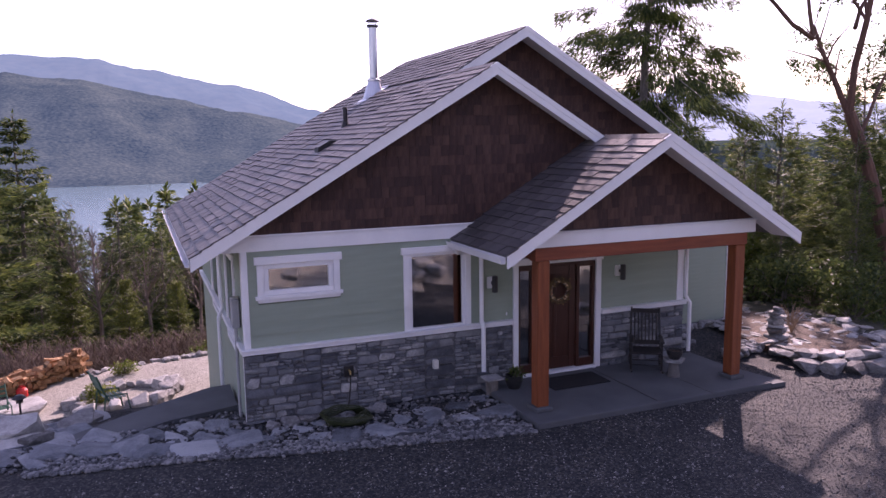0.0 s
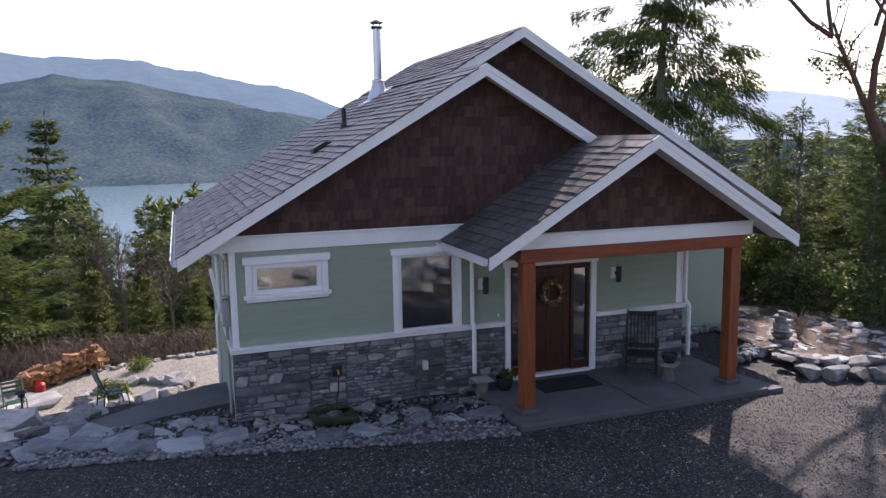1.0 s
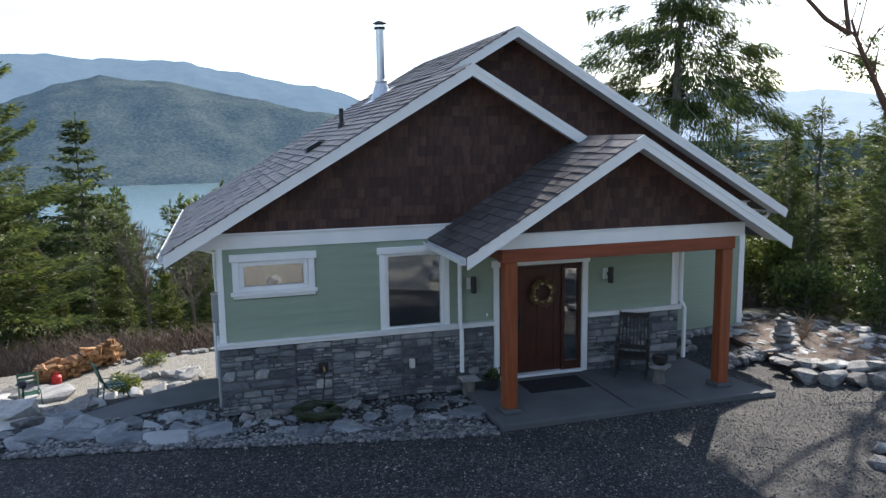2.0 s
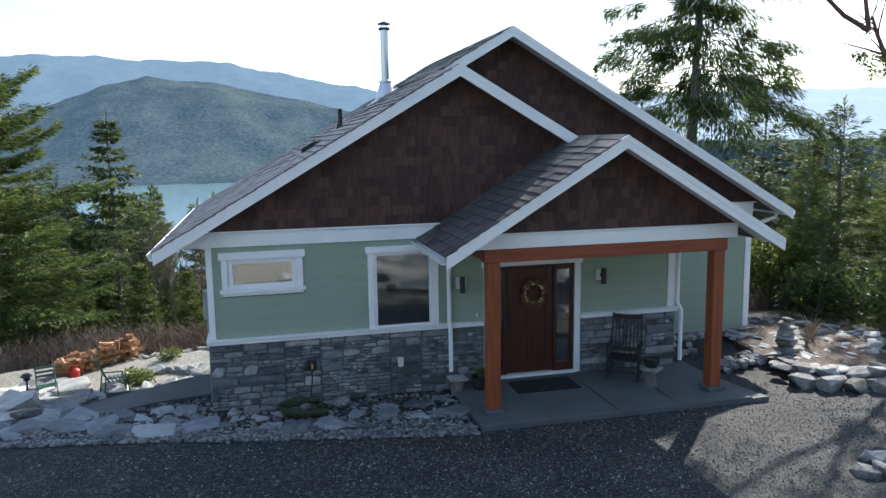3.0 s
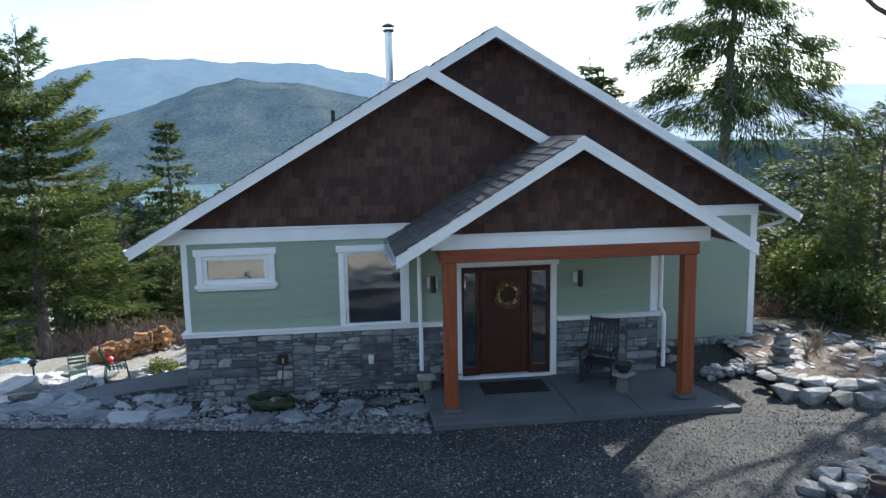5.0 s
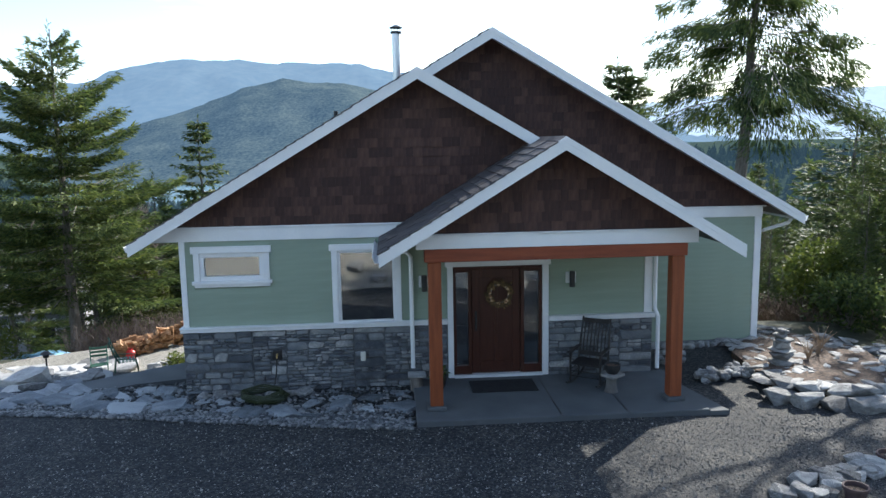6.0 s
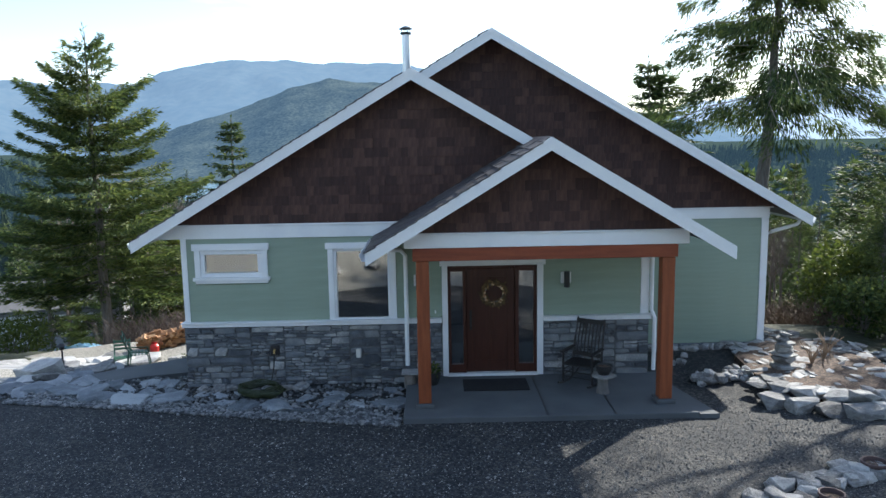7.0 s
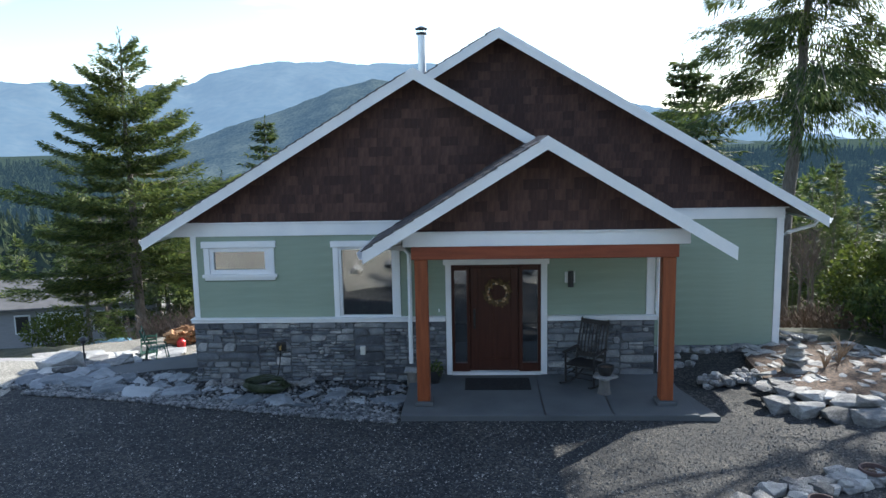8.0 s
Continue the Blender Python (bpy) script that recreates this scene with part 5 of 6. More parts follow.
def firewood():
    rng = random.Random(3)
    wood = material("split_wood", [(0.2, (0.16, 0.075, 0.03)), (0.5, (0.33, 0.17, 0.075)), (0.8, (0.52, 0.31, 0.16))], 5, 40, 0.8, 0.4, stretch=(2, 2, 2), obrandom=0.5)
    pile = thing("firewood_stack", "stack of split orange-brown firewood at the yard edge", "firewood")
    meshes = []
    for k in range(6):
        bm = bmesh.new()
        a = [(0.09 * math.cos(t + rng.uniform(-.3, .3)), 0.07 * math.sin(t + rng.uniform(-.3, .3))) for t in (0.3, 2.2, 3.6, 5.0)]
        prism(bm, a, "x", -0.24, 0.24)
        me = bpy.data.meshes.new("log")
        bm.to_mesh(me)
        bm.free()
        me.materials.append(wood)
        meshes.append(me)
    for i in range(190):
        u = rng.random()
        x = -5.45 + 2.0 * u
        y = 11.1 + 1.7 * u
        g = land(x, y)
        top = 0.42 + 0.20 * u + 0.06 * math.sin(u * 14)
        row = rng.random()
        ob = new("log", meshes[i % 6])
        ob.parent = pile
        cross = u > 0.75 and rng.random() < 0.5
        ob.matrix_basis = pose(x + rng.uniform(-.05, .05), y + rng.uniform(-.3, .3), g + 0.06 + row * top, rng.uniform(0, 360), 80 if cross else rng.uniform(-12, 12), 24 + (90 if rng.random() < 0.5 else 0) + rng.uniform(-15, 15))
    can = thing("fuel_can", "red fuel can beside the firewood", "fuel can")
    x, y = -4.95, 10.95
    red = material("red_plastic", two((0.45, 0.02, 0.02), (0.6, 0.04, 0.03)), 6, 50, 0.4, 0.03)
    bm = lathe(bmesh.new(), [(0.13, 0), (0.15, 0.03), (0.15, 0.21), (0.10, 0.27), (0.04, 0.29), (0.04, 0.33)], (x, y, land(x, y)), 14)
    part("body", bm, red, can)
    part("handle", tube(bmesh.new(), [(x - 0.09, y, land(x, y) + 0.26), (x - 0.06, y, land(x, y) + 0.34), (x + 0.06, y, land(x, y) + 0.34), (x + 0.09, y, land(x, y) + 0.26)], 0.014, 6), red, can)


firewood()
bush("shrub", "small round green shrub inside the planter ring", -2.75, 9.3, land(-2.75, 9.3) - 0.1, 0.5, 0.6, 1100, NEEDLE_LIGHT, 9, 0.07)
bush("shrub", "low yellow-green plant in the yard bed", -2.3, 11.9, land(-2.3, 11.9) - 0.1, 0.45, 0.45, 700, NEEDLE_LIGHT, 10, 0.07)
bush("shrub", "low mossy plants in the far bed", 0.3, 13.3, land(0.3, 13.3) - 0.1, 0.8, 0.4, 900, NEEDLE_LIGHT, 13, 0.07)


def dry_plant(x, y, z, seed):
    rng = random.Random(seed)
    b = thing("dry_plant", "dry leafless stems in the rock garden", "plant")
    bm = bmesh.new()
    for _ in range(16):
        a, l = rng.uniform(0, 6.28), rng.uniform(.25, .6)
        d = Vector((math.cos(a) * rng.uniform(.2, .8), math.sin(a) * rng.uniform(.2, .8), 1)).normalized() * l
        tube(bm, [(x, y, z), (x + d.x * .4, y + d.y * .4, z + d.z * .6), (x + d.x, y + d.y, z + d.z)], [0.01, 0.008, 0.004], 4)
    part("dry_stem", bm, material("dry_stems", two((0.2, 0.13, 0.08), (0.4, 0.3, 0.2)), 6, 30, 0.9, 0), b)


dry_plant(12.9, 0.5, 0.0, 1)
dry_plant(13.2, 0.9, 0.0, 2)
dry_plant(12.5, 0.2, 0.0, 3)

# low bench of planks by the boulders
bx, by = -8.4, 7.2
bz = land(bx, by)
bench = thing("bench", "low bench of weathered grey planks", "bench")
GREYWOOD = material("weathered_wood", two((0.26, 0.25, 0.24), (0.42, 0.41, 0.39)), 3, 40, 0.85, 0.3, stretch=(0.5, 4, 4))
for k in range(3):
    part("plank", boxed(bx - 1.4, bx + 1.4, by - 0.36 + 0.24 * k, by - 0.14 + 0.24 * k, bz + 0.50, bz + 0.56, bevel=0.008), GREYWOOD, bench)
for dx in (-1.0, 1.0):
    part("leg", boxed(bx + dx - 0.12, bx + dx + 0.12, by - 0.3, by + 0.3, bz - 0.1, bz + 0.499, bevel=0.01), GREYWOOD, bench)

# path light posts
for x, y in ((-5.6, 0.9), (-3.75, 2.4)):
    z0 = land(x, y)
    lampp = thing("path_light", "small black solar path light among the rocks", "path light", "path lights")
    part("stake", tube(bmesh.new(), [(x, y, z0 - 0.2), (x, y, z0 + 0.55)], 0.02, 6), BLACK, lampp)
    part("cap", lathe(bmesh.new(), [(0.06, 0.48), (0.065, 0.55), (0.12, 0.56), (0.06, 0.62), (0.01, 0.63)], (x, y, z0), 12), BLACK, lampp)

GREEN_METAL = material("green_metal", two((0.03, 0.09, 0.06), (0.05, 0.13, 0.09)), 5, 40, 0.5, 0.05)


def garden_chair(x, y, turn, label):
    """A low folding chair: two side frames, cross rails and a slatted seat and back."""
    c = thing("garden_chair", label, "chair", "garden chairs")
    for s in (-0.24, 0.24):
        part("side_frame", tube(bmesh.new(), [(s, -0.26, -0.03), (s, -0.20, 0.36), (s, 0.20, 0.40), (s, 0.26, -0.03)], 0.018, 6), GREEN_METAL, c)
        part("back_post", tube(bmesh.new(), [(s, 0.14, 0.30), (s, 0.24, 0.52), (s, 0.34, 0.82)], 0.018, 6), GREEN_METAL, c)
    for k in range(5):
        part("seat_slat", boxed(-0.23, 0.23, -0.19 + 0.075 * k, -0.14 + 0.075 * k, 0.30, 0.315, bevel=0.004), GREEN_METAL, c)
    for k in range(3):
        part("back_slat", boxed(-0.23, 0.23, 0.235 + 0.04 * k, 0.25 + 0.04 * k, 0.50 + 0.11 * k, 0.57 + 0.11 * k, bevel=0.004), GREEN_METAL, c)
    c.matrix_basis = pose(x, y, land(x, y), 0, 0, turn)


garden_chair(-5.2, 8.9, 20, "green metal folding chair standing among pale slabs")
garden_chair(-2.25, 3.0, 110, "green metal folding chair at the crest of the bank")

# tarp-covered heap and neighbour's house below
tx, ty = -12.6, 20.6
tv, tf, nn = [], [], 14
for i in range(nn + 1):
    for j in range(nn + 1):
        u, w = i / nn * 2 - 1, j / nn * 2 - 1
        e = max(0, 1 - max(abs(u), abs(w)) ** 3)
        tv.append((tx + 1.5 * u, ty + 1.0 * w, land(tx + 1.5 * u, ty + 1.0 * w) + 0.03 + 0.85 * e ** 0.6 * (0.75 + 0.25 * noise.noise((u * 2, w * 2, 4))) + 0.05 * noise.noise((u * 6, w * 6, 1))))
for i in range(nn):
    for j in range(nn):
        a = i * (nn + 1) + j
        tf.append((a, a + nn + 1, a + nn + 2, a + 1))
tagged(raw("tarp", tv, tf, material("blue_tarp", two((0.16, 0.38, 0.60), (0.32, 0.55, 0.75)), 2, 20, 0.4, 0.2), smooth=True), "crumpled light blue tarp over a heap", "tarp")


def neighbour():
    h = thing("neighbour_house", "low grey house with a pale shingle roof below the slope", "house")
    base = pose(-24.6, 37.4, -8.5, 0, 0, 15)
    h.matrix_basis = base
    grey = material("grey_siding", two((0.25, 0.25, 0.26), (0.33, 0.33, 0.34)), 2, 30, 0.7, 0.1, stretch=(1, 1, 8))
    pale = material("pale_roof", two((0.09, 0.088, 0.086), (0.15, 0.147, 0.145)), 2, 40, 0.9, 0.3)
    part("wall", boxed(-7, 7, -4, 4, -4, 2.7), grey, h)
    bm = prism(bmesh.new(), [(-4.7, 2.5), (0, 3.7), (4.7, 2.5), (4.7, 2.65), (0, 3.9), (-4.7, 2.65)], "x", -7.5, 7.5)
    part("roof", bm, pale, h)
    part("wall", prism(bmesh.new(), [(-4, 2.7), (4, 2.7), (0, 3.65)], "x", -6.95, 6.95), grey, h)
    for x in (-5.2, -1.5, 3.4, 5.2):
        w = new("window")
        w.parent = h
        part("frame", boxed(x - 0.5, x + 0.5, -4.08, -3.99, 0.8, 2.1, bevel=0.01), WHITE, w)
        part("pane", boxed(x - 0.4, x + 0.4, -4.10, -4.081, 0.9, 2.0), BLACK, w)
    d = new("garage_door")
    d.parent = h
    for k in range(4):
        part("panel", boxed(-0.6, 2.2, -4.05, -3.99, 0.0 + 0.55 * k, 0.53 + 0.55 * k, bevel=0.01), WHITE, d)


neighbour()

# rocky bank behind the drive, mirrored in the panes
for k in range(40):
    x, y = rock_rng.uniform(-10, 18), rock_rng.uniform(-10.6, -9.4)
    rock(ANGULAR, x, y, rock_rng.uniform(0.25, 0.55), "pale rock of the bank across the drive", "bank rocks", sz=0.7, sx=1.3, tilt=15)

# ---- on the porch and the walls ----
mat = thing("doormat", "black rubber doormat on the porch slab", "doormat")
part("mat_body", boxed(5.38, 6.62, -0.98, -0.30, 0.0, 0.016, bevel=0.006), MAT, mat)


def rocking_chair():
    c = thing("rocking_chair", "black wooden rocking chair with a slatted back", "chair")
    W = 0.29
    for s in (-1, 1):
        pts = [(s * W, -0.46 + 0.98 * k / 10, 0.035 + 0.11 * ((k / 10 - 0.45) * 2) ** 2 * 0.8) for k in range(11)]
        part("rocker", tube(bmesh.new(), pts, 0.022, 6), BLACKWOOD, c)
        part("front_leg", tube(bmesh.new(), [(s * W, -0.24, 0.05), (s * W, -0.25, 0.64)], 0.022, 8), BLACKWOOD, c)
        part("back_post", tube(bmesh.new(), [(s * W, 0.20, 0.05), (s * W, 0.22, 0.45), (s * (W - 0.01), 0.30, 0.8), (s * (W - 0.02), 0.42, 1.20)], [0.022, 0.024, 0.022, 0.016], 8), BLACKWOOD, c)
        part("armrest", boxed(s * W - 0.045, s * W + 0.045, -0.32, 0.26, 0.64, 0.668, bevel=0.01), BLACKWOOD, c)
        for z in (0.20, 0.30):
            part("stretcher", tube(bmesh.new(), [(s * W, -0.24, z), (s * W, 0.21, z)], 0.012, 6), BLACKWOOD, c)
    part("seat", boxed(-W - 0.01, W + 0.01, -0.28, 0.24, 0.40, 0.43, bevel=0.012), BLACKWOOD, c)
    for z, y in ((0.52, 0.235), (1.13, 0.40)):
        part("back_rail", boxed(-W, W, y - 0.012, y + 0.014, z - 0.045, z + 0.045, bevel=0.008), BLACKWOOD, c)
    for k in range(7):
        x = -0.21 + 0.07 * k
        part("slat", tube(bmesh.new(), [(x, 0.235, 0.54), (x, 0.285, 0.8), (x, 0.395, 1.10)], 0.014, 6), BLACKWOOD, c)
    for z in (0.18, 0.28):
        part("stretcher", tube(bmesh.new(), [(-W, -0.24, z), (W, -0.24, z)], 0.012, 6), BLACKWOOD, c)
    c.matrix_basis = pose(7.66, -0.66, 0.0, 0, 0, -34)


rocking_chair()

# log-stump stand with a stone top and a dark pot
st = thing("stump_stand", "small tree-stump stand with a pale stone top", "plant stand")
part("stump", lathe(bmesh.new(), [(0.13, 0.0), (0.105, 0.08), (0.095, 0.22), (0.11, 0.30)], (7.93, -1.18, 0), 12), material("grey_stump", two((0.09, 0.085, 0.08), (0.17, 0.16, 0.15)), 5, 40, 0.9, 0.5), st)
part("top_stone", prism(bmesh.new(), [(7.72, -1.20), (7.90, -1.42), (8.17, -1.22), (8.02, -1.0), (7.80, -0.99)], "z", 0.302, 0.345), ROCK, st)
pot = thing("plant_pot", "round black pot on the stump stand", "plant pot", "pots")
part("pot", lathe(bmesh.new(), [(0.10, 0.346), (0.15, 0.44), (0.155, 0.52), (0.14, 0.52), (0.13, 0.47)], (7.95, -1.17, 0), 16), BLACK, pot)
part("soil", lathe(bmesh.new(), [(0.14, 0.46), (0.135, 0.485), (0.02, 0.49)], (7.95, -1.17, 0), 12), MULCH, pot)
pot = thing("plant_pot", "black pot with dark leaves by the wall", "plant pot", "pots")
part("pot", lathe(bmesh.new(), [(0.11, 0.0), (0.16, 0.13), (0.17, 0.25), (0.15, 0.25), (0.14, 0.2)], (4.78, -0.5, 0), 16), BLACK, pot)
bush("shrub", "dark leafy plant in the wall pot", 4.78, -0.5, 0.16, 0.17, 0.22, 260, NEEDLE, 15, 0.06)
sp = thing("splash_stand", "round wood block with pale slab under the downspout", "splash block")
part("block", lathe(bmesh.new(), [(0.11, -0.2), (0.12, 0.18), (0.11, 0.2)], (4.36, -0.42, 0), 12), BARK, sp)
part("slab", boxed(4.20, 4.54, -0.58, -0.24, 0.201, 0.235, bevel=0.01), ROCK, sp)
rock(ROUND, 9.27, -0.30, 0.24, "pale stone under the downspout", "stone heap", z=0.0)


def wall_lamp(x):
    l = thing("wall_lamp", "black cylinder lamp on a white mounting block", "wall lamp", "porch lamps")
    part("block", boxed(x - 0.10, x + 0.10, -0.045, -0.002, 1.84, 2.06, bevel=0.008), WHITE, l)
    part("bracket", boxed(x - 0.03, x + 0.03, -0.10, -0.046, 1.92, 1.98, bevel=0.005), BLACK, l)
    part("cylinder", lathe(bmesh.new(), [(0.045, 1.78), (0.055, 1.785), (0.055, 2.09), (0.045, 2.095)], (x + 0.0, -0.155, 0), 16), BLACK, l)


wall_lamp(4.56)
wall_lamp(7.44)
bell = thing("doorbell", "small white doorbell button on the siding", "doorbell")
part("button", boxed(4.86, 4.885, -0.03, -0.012, 1.28, 1.34, bevel=0.004), WHITE, bell)
box_out = thing("outlet_cover", "beige weatherproof outlet cover on the stone wall", "outlet")
part("cover", boxed(3.30, 3.40, -0.17, -0.08, 0.45, 0.62, bevel=0.012), material("beige_plastic", two((0.55, 0.53, 0.47), (0.65, 0.63, 0.57)), 6, 40, 0.5, 0), box_out)

# tap on the wall with a coiled hose below
tap = thing("garden_tap", "brass garden tap with a hanging hose on the stone wall", "tap")
part("plate", boxed(1.62, 1.80, -0.13, -0.08, 0.52, 0.72, bevel=0.01), BLACK, tap)
part("spout", tube(bmesh.new(), [(1.71, -0.12, 0.64), (1.71, -0.20, 0.64), (1.71, -0.22, 0.58)], 0.018, 8), material("brass", two((0.45, 0.32, 0.13), (0.6, 0.45, 0.2)), 6, 40, 0.35, 0, metal=0.9), tap)
part("drop_hose", tube(bmesh.new(), [(1.71, -0.22, 0.58), (1.70, -0.23, 0.35), (1.66, -0.26, 0.1), (1.6, -0.34, -0.02)], 0.014, 6), BLACK, tap)
hose = thing("garden_hose", "coiled dark green garden hose on the rock bed", "hose")
hp = []
for k in range(220):
    a = 2 * math.pi * k / 22
    r = 0.30 + 0.05 * math.sin(k * 0.31) + 0.02 * math.sin(k * 1.7)
    hp.append((1.52 + 1.25 * r * math.cos(a), -0.62 + r * math.sin(a), land(1.5, -0.6) + 0.04 + 0.018 * (k // 22) + 0.012 * math.sin(k * 0.9)))
part("coil", tube(bmesh.new(), hp, 0.014, 6), material("green_hose", two((0.012, 0.02, 0.006), (0.035, 0.045, 0.015)), 5, 30, 0.5, 0), hose)

# meter box and conduit on the side wall
meter = thing("electric_meter", "grey electric meter box and conduit on the side wall", "meter box")
GREYMETAL = material("grey_metal", two((0.28, 0.29, 0.30), (0.38, 0.39, 0.40)), 4, 40, 0.5, 0.05)
part("meter_box", boxed(-0.16, -0.03, 0.5, 0.8, 1.45, 1.95, bevel=0.01), GREYMETAL, meter)
part("dial", lathe(bmesh.new(), [(0.08, 0.0), (0.08, 0.02), (0.06, 0.03)], (-0.09, 0.65, 1.95), 14), STEEL, meter)
part("conduit", tube(bmesh.new(), [(-0.09, 0.65, 1.45), (-0.09, 0.65, -1.0)], 0.03, 8), GREYMETAL, meter)


def side_window(y0, y1, z0, z1):
    w = new("window")
    w.parent = house
    planks("window_frame", [(-0.045, -0.001, y0 - 0.1, y1 + 0.1, z1, z1 + 0.11), (-0.045, -0.001, y0 - 0.1, y1 + 0.1, z0 - 0.09, z0), (-0.045, -0.001, y0 - 0.1, y0, z0, z1), (-0.045, -0.001, y1, y1 + 0.1, z0, z1)], WHITE, w)
    part("pane", boxed(0.05, 0.058, y0, y1, z0, z1), GLASS, w).visible_shadow = False


side_window(1.3, 2.5, 0.9, 2.5)
side_window(4.2, 5.6, 0.9, 2.5)


def wreath():
    rng = random.Random(4)
    w = thing("wreath", "twig wreath with dried orange flowers on the door", "wreath")
    v, f = [], []
    cx, cy, cz = 6.03, -0.02, 1.66
    bm = bmesh.new()
    for k in range(4):
        pts = []
        for i in range(25):
            a = 2 * math.pi * i / 24
            r = 0.19 + 0.02 * math.sin(3 * a + k)
            pts.append((cx + r * math.cos(a), cy + 0.015 * math.sin(5 * a + 2 * k), cz + r * math.sin(a)))
        tube(bm, pts, 0.010, 5)
    part("ring", bm, BARK, w)
    for i in range(380):
        a = rng.uniform(0, 6.2832)
        r = 0.19 + rng.gauss(0, 0.03)
        p = Vector((cx + r * math.cos(a), cy - abs(rng.gauss(0, 0.02)), cz + r * math.sin(a)))
        d = Vector((math.cos(a + rng.uniform(-1, 1)), -0.4 * rng.random(), math.sin(a + rng.uniform(-1, 1)))).normalized()
        s = d.cross(Vector((0, 1, 0))).normalized()
        l = rng.uniform(0.03, 0.09)
        k = len(v)
        v.extend([tuple(p), tuple(p + d * l * .5 + s * l * .25), tuple(p + d * l), tuple(p + d * l * .5 - s * l * .25)])
        f.append((k, k + 1, k + 2, k + 3))
    raw("leaves", v, f, material("dried_leaves", two((0.06, 0.04, 0.02), (0.17, 0.11, 0.045)), 6, 30, 0.9, 0, island=0.5), w)
    petal = material("dried_flowers", two((0.30, 0.08, 0.02), (0.6, 0.42, 0.25)), 6, 30, 0.9, 0, island=0.6)
    for i in range(11):
        a = 2 * math.pi * i / 11 + rng.uniform(-.2, .2)
        c = Vector((cx + 0.19 * math.cos(a), cy - 0.03, cz + 0.19 * math.sin(a)))
        fv, ff = [], []
        for k in range(7):
            t = 2 * math.pi * k / 7
            d, e = Vector((math.cos(t), -0.35, math.sin(t))), Vector((-math.sin(t), 0, math.cos(t)))
            l = rng.uniform(0.028, 0.045)
            j = len(fv)
            fv.extend([tuple(c), tuple(c + d * l * .6 + e * l * .3), tuple(c + d * l), tuple(c + d * l * .6 - e * l * .3)])
            ff.append((j, j + 1, j + 2, j + 3))
        raw("flower", fv, ff, petal, w)


wreath()

# ---- pieces of walls and roofs ----
siding(front_wall, 0.07, 8.92, 1.196, 2.84, 0.0, [(0.22, 1.63, 1.93, 2.74), (2.80, 4.12, 1.11, 2.72), (5.01, 7.0, 0.0, 2.35)])
siding(rear_front_wall, 9.06, 12.16, 0.0, 2.83, 2.03)


def side_boards(parent, y0, y1, z0, z1, x, holes=()):
    n = round((z1 - z0) / 0.206)
    step = (z1 - z0) / n
    for i in range(n):
        for a, b, c, d in cut_all((y0, y1, z0 + i * step, z0 + (i + 1) * step), holes):
            ob = new("siding_board", board_mesh(b - a, d - c))
            ob.parent = parent
            ob.matrix_basis = pose(x, b, c, 0, 0, -90)


side_boards(left_wall, 0.14, 8.7, -2.6, 2.84, -0.0, [(1.2, 2.6, 0.81, 2.61), (4.1, 5.7, 0.81, 2.61)])


def ledge(rng, x0, x1, z0, z1):
    """Break a rectangle into flat uneven blocks, never in long courses."""
    w, h = x1 - x0, z1 - z0
    if h > 0.21 or (h > 0.085 and w > 1.3 * h and rng.random() < 0.5):
        if w > 2.6 * h and rng.random() < 0.6 or w > 1.3:
            c = x0 + w * rng.uniform(.3, .7)
            return ledge(rng, x0, c, z0, z1) + ledge(rng, c, x1, z0, z1)
        c = z0 + h * rng.uniform(.34, .66)
        return ledge(rng, x0, x1, z0, c) + ledge(rng, x0, x1, c, z1)
    if w > max(0.18, h * rng.uniform(2.0, 5.5)):
        c = x0 + w * rng.uniform(.35, .65)
        return ledge(rng, x0, c, z0, z1) + ledge(rng, c, x1, z0, z1)
    return [(x0, x1, z0, z1)]


def stones(parent, x0, x1, z0, z1, y, seed, deep=0.075):
    """Split ledge stones, each with its own uneven outline and face."""
    rng = random.Random(seed)
    part("mortar_bed", boxed(x0, x1, y - 0.05, y - 0.001, z0, z1), MORTAR, parent)
    for a0, a1, b0, b1 in ledge(rng, x0, x1, z0, z1):
        g = rng.uniform(0.002, 0.006)
        w, h = a1 - a0, b1 - b0
        d = deep * rng.uniform(0.85, 1.25)
        j = min(w, h) * 0.36

        def r():
            return rng.uniform(0, j)
        q = [(a0 + g + r() * 0.6, b0 + g + r() * 0.5), (a0 + w * rng.uniform(.35, .65), b0 + g + r() * 0.3 - 0.002), (a1 - g - r() * 0.6, b0 + g + r() * 0.5), (a1 - g - r() * 0.2, b0 + h * rng.uniform(.35, .65)),
             (a1 - g - r(), b1 - g - r() * 0.6), (a0 + w * rng.uniform(.35, .65), b1 - g - r() * 0.25), (a0 + g + r(), b1 - g - r() * 0.6), (a0 + g + r() * 0.2, b0 + h * rng.uniform(.35, .65))]
        cx, cz_ = (a0 + a1) / 2, (b0 + b1) / 2
        k = 0.012
        v = [(p[0], y - 0.02, p[1]) for p in q]
        v += [(p[0], y - d * 0.8 - rng.uniform(0, .008), p[1]) for p in q]
        v += [(p[0] + (k if p[0] < cx else -k), y - d - rng.uniform(0, .014), p[1] + (k if p[1] < cz_ else -k) * 0.8) for p in q]
        v.append((cx, y - d - rng.uniform(0.004, .022), cz_))
        f = []
        for s in (0, 8):
            for i in range(8):
                f.append((s + i, s + (i + 1) % 8, s + 8 + (i + 1) % 8, s + 8 + i))
        for i in range(8):
            f.append((16 + i, 16 + (i + 1) % 8, 24))
        raw("stone", v, f, STONE, parent)


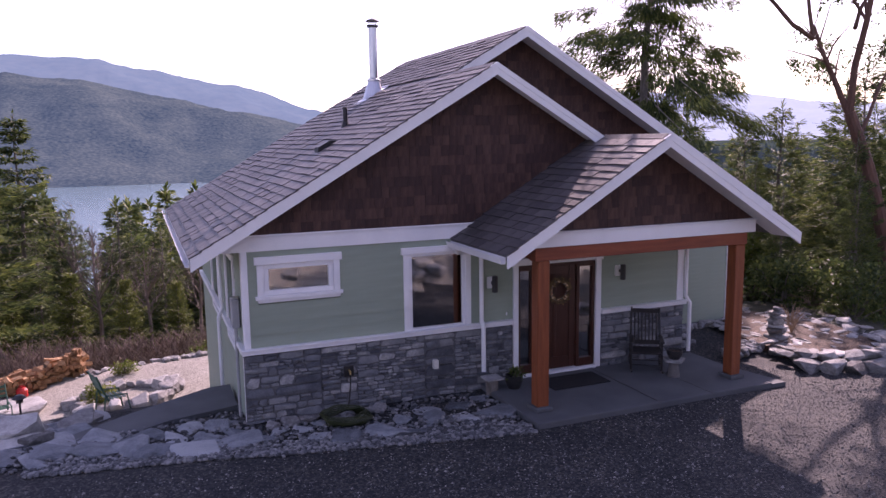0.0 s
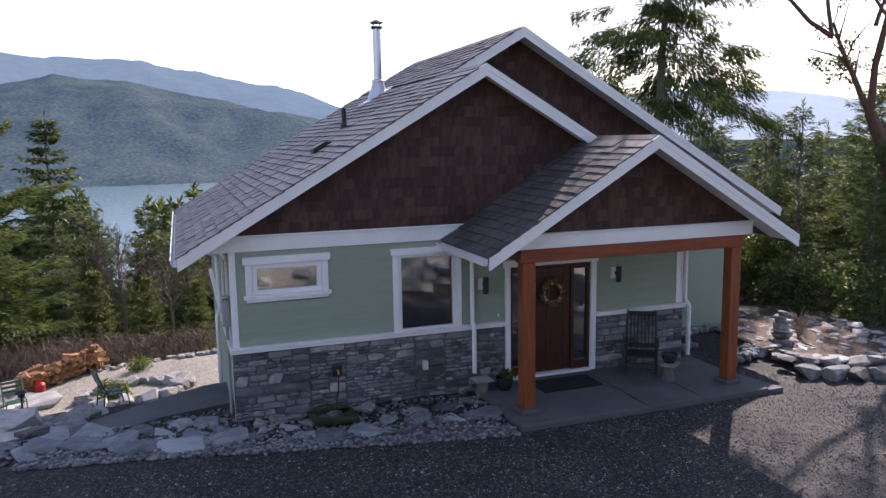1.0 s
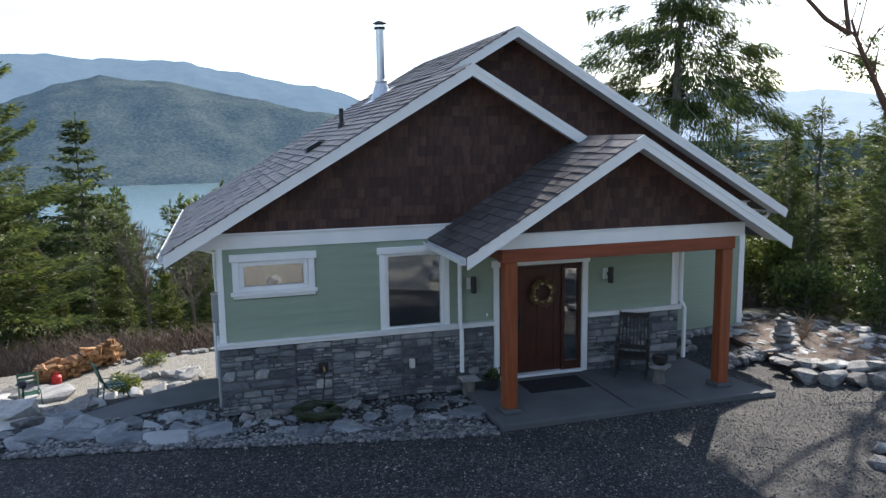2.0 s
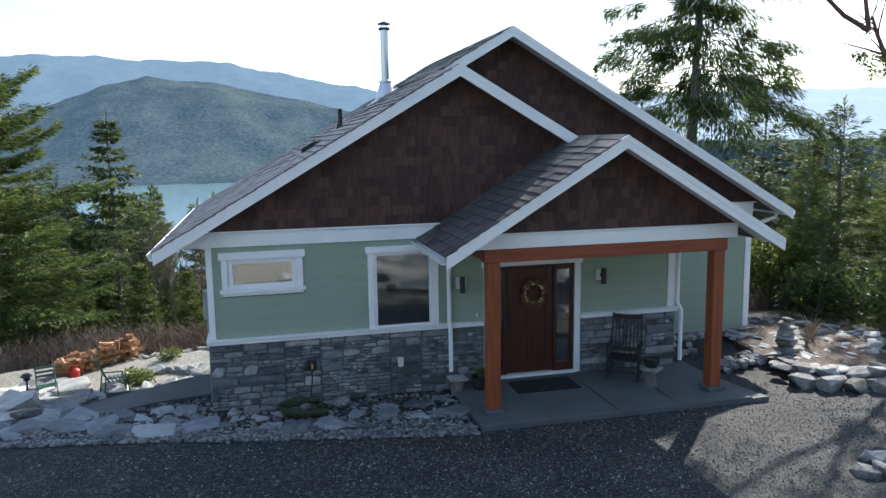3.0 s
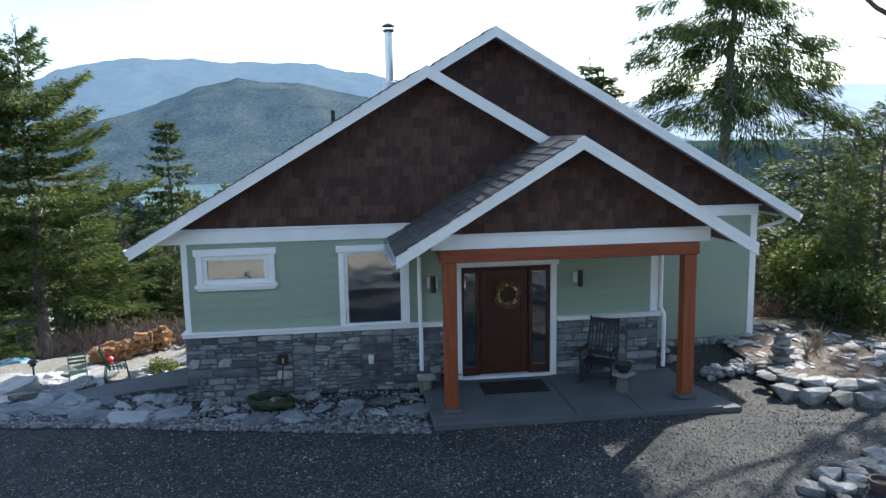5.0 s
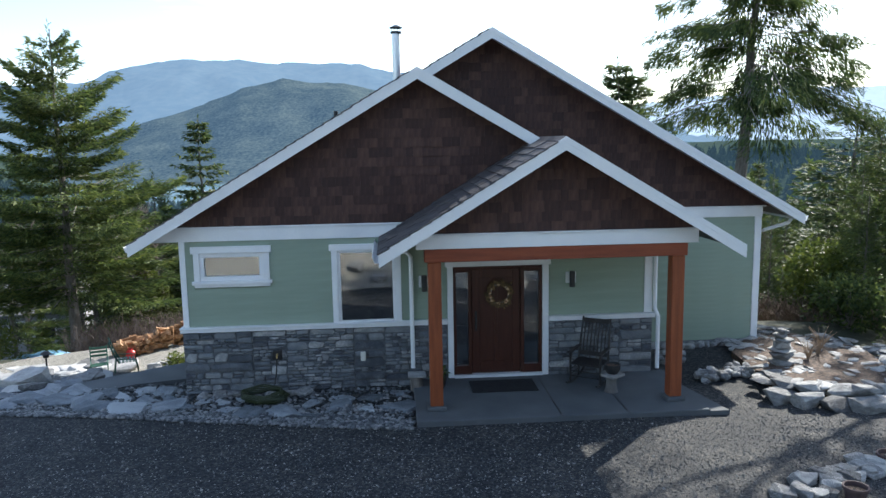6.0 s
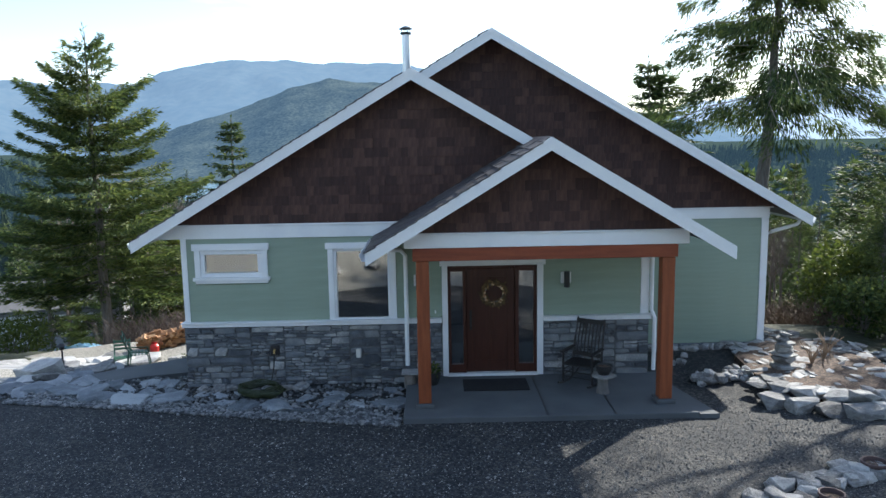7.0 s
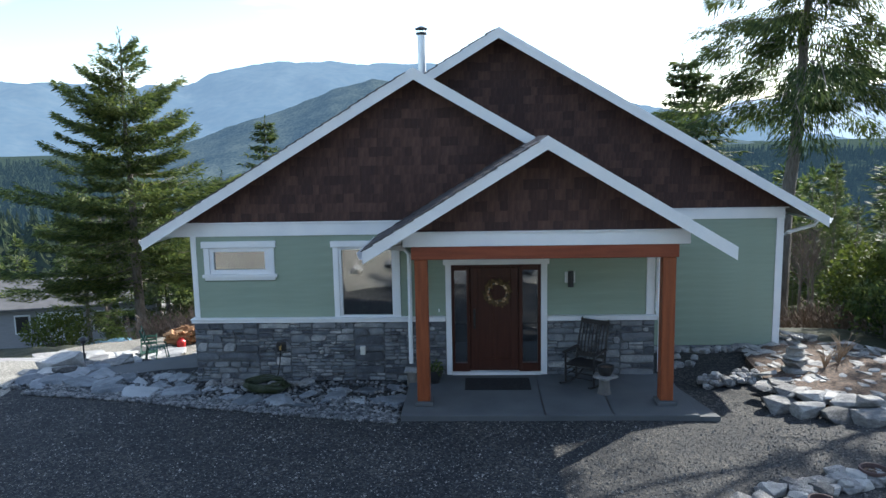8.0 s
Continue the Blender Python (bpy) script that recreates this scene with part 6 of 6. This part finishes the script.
stones(front_wall, -0.06, 5.0, -0.12, 1.10, 0.03, 1)
stones(front_wall, 7.0, 9.09, -0.02, 1.10, 0.03, 2)
stones(rear_front_wall, 9.06, 12.25, -0.30, 0.0, 2.06, 3, 0.14)


def shake_meshes():
    out = []
    for w in (0.13, 0.17, 0.21, 0.25):
        bm = prism(bmesh.new(), [(0.0, 0.0), (-0.022, 0.0), (-0.004, 0.20), (0.0, 0.20)], "x", 0.0, w)
        me = bpy.data.meshes.new("shingle")
        bm.to_mesh(me)
        bm.free()
        me.materials.append(SHAKE)
        out.append((w, me))
    return out


SHAKES = shake_meshes()


def shakes(parent, zf, x0, x1, base, y, drop, seed, hide=None):
    rng = random.Random(seed)
    rest_v, rest_f, count = [], [], 0
    z = base
    while z < 7:
        x = x0 + rng.uniform(0, .15)
        any_ = False
        while x < x1:
            w, me = rng.choice(SHAKES)
            if min(zf(x), zf(x + w)) - drop > z + 0.20 and not (hide and hide(x + w / 2, z + 0.2)):
                any_ = True
                dz = rng.uniform(-.008, .008)
                if count < 300:
                    ob = new("shingle", me)
                    ob.parent = parent
                    ob.location = (x, y + rng.uniform(-.003, .001), z + dz)
                else:
                    k = len(rest_v)
                    rest_v.extend((x + v.co.x, y + v.co.y, z + dz + v.co.z) for v in me.vertices)
                    rest_f.extend(tuple(k + i for i in p.vertices) for p in me.polygons)
                count += 1
            x += w + 0.004
        z += 0.178
        if not any_:
            break
    if rest_v:
        tagged(raw("shingles", rest_v, rest_f, SHAKE, parent), kind="stuff")


shakes(mid_gable, mid_z, -0.2, 7.0, 3.105, 0.03, 0.12, 1, lambda x, z: x > 4.2 and z < porch_z(x) - 0.1)
shakes(rear_gable, main_z, 4.5, 12.4, 3.07, 2.06, 0.12, 2, lambda x, z: z < mid_z(x) - 0.15 and x < 7.0 or 6.8 < x < 9.8 and z < porch_z(x) - 0.15)
shakes(porch_gable, porch_z, 4.2, 9.4, 3.065, -1.72, 0.12, 3)


def tab_meshes():
    out = []
    for w in (0.30, 0.34, 0.38):
        bm = bmesh.new()
        box(bm, 0, 0.235, 0, w - 0.007, 0.0, 0.020)
        for v in bm.verts:
            if v.co.x > 0.2:
                v.co.z -= 0.018
        me = bpy.data.meshes.new("roof_shingle")
        bm.to_mesh(me)
        bm.free()
        me.materials.append(ROOF)
        out.append((w, me))
    return out


TABS = tab_meshes()


def tiling(parent, zf, slope, x0, x1, y0, y1, near, seed, limit=300):
    """Courses up a left-hand slope from x0 to x1; those with y under near are pieces, the rest are joined."""
    rng = random.Random(seed)
    run = 0.20 / math.hypot(1, slope)
    tilt = -math.degrees(math.atan(slope))
    v, f, count = [], [], 0
    x = x0 - 0.02
    while x < x1 - 0.19:
        y = y0 - rng.uniform(0, .2)
        while y < y1 - 0.02:
            w, me = rng.choice(TABS)
            ya, yb = max(y, y0), min(y + w, y1)
            lift = rng.choice((0.012, 0.012, 0.016, 0.022))
            m = pose(x, ya, zf(x) + lift, 0, tilt, 0) @ Matrix.Diagonal((1, (yb - ya) / w, 1, 1))
            if ya < near and count < limit:
                ob = new("roof_shingle", me)
                ob.parent = parent
                ob.matrix_basis = m
                count += 1
            else:
                k = len(v)
                v.extend(tuple(m @ q.co) for q in me.vertices)
                f.extend(tuple(k + i for i in p.vertices) for p in me.polygons)
            y += w
        x += run
    if v:
        tagged(raw("roof_shingles", v, f, ROOF, parent), kind="stuff")


tiling(roof_left, left_z, SLOPE, EAVE_L, MID_X, -0.43, BACK, 2.6, 1)
tiling(roof_top, left_z, SLOPE, MID_X, MAIN_X, 1.46, BACK, 2.0, 2)
tiling(roof_porch, porch_z, PORCH_S, 3.74, PORCH_X, -2.30, 0.02, 3.0, 3)


def ridge_caps(parent, x, z, slope, y0, y1):
    bm = prism(bmesh.new(), [(-0.13, -0.13 * slope + 0.004), (0, 0.004), (0.13, -0.13 * slope + 0.004), (0.13, -0.13 * slope + 0.02), (0, 0.022), (-0.13, -0.13 * slope + 0.02)], "y", 0, 0.24)
    me = bpy.data.meshes.new("ridge_cap")
    bm.to_mesh(me)
    bm.free()
    me.materials.append(ROOF)
    y = y0
    while y < y1:
        ob = new("ridge_cap", me)
        ob.parent = parent
        ob.matrix_basis = pose(x, y, z, 1.0, 0, 0)
        y += 0.2


ridge_caps(roof_porch, PORCH_X, PORCH_Z, PORCH_S, -2.22, -0.3)
ridge_caps(roof_left, MID_X, MID_Z, SLOPE, -0.34, 1.9)
ridge_caps(roof_top, MAIN_X, MAIN_Z, SLOPE, 1.56, BACK - 0.2)
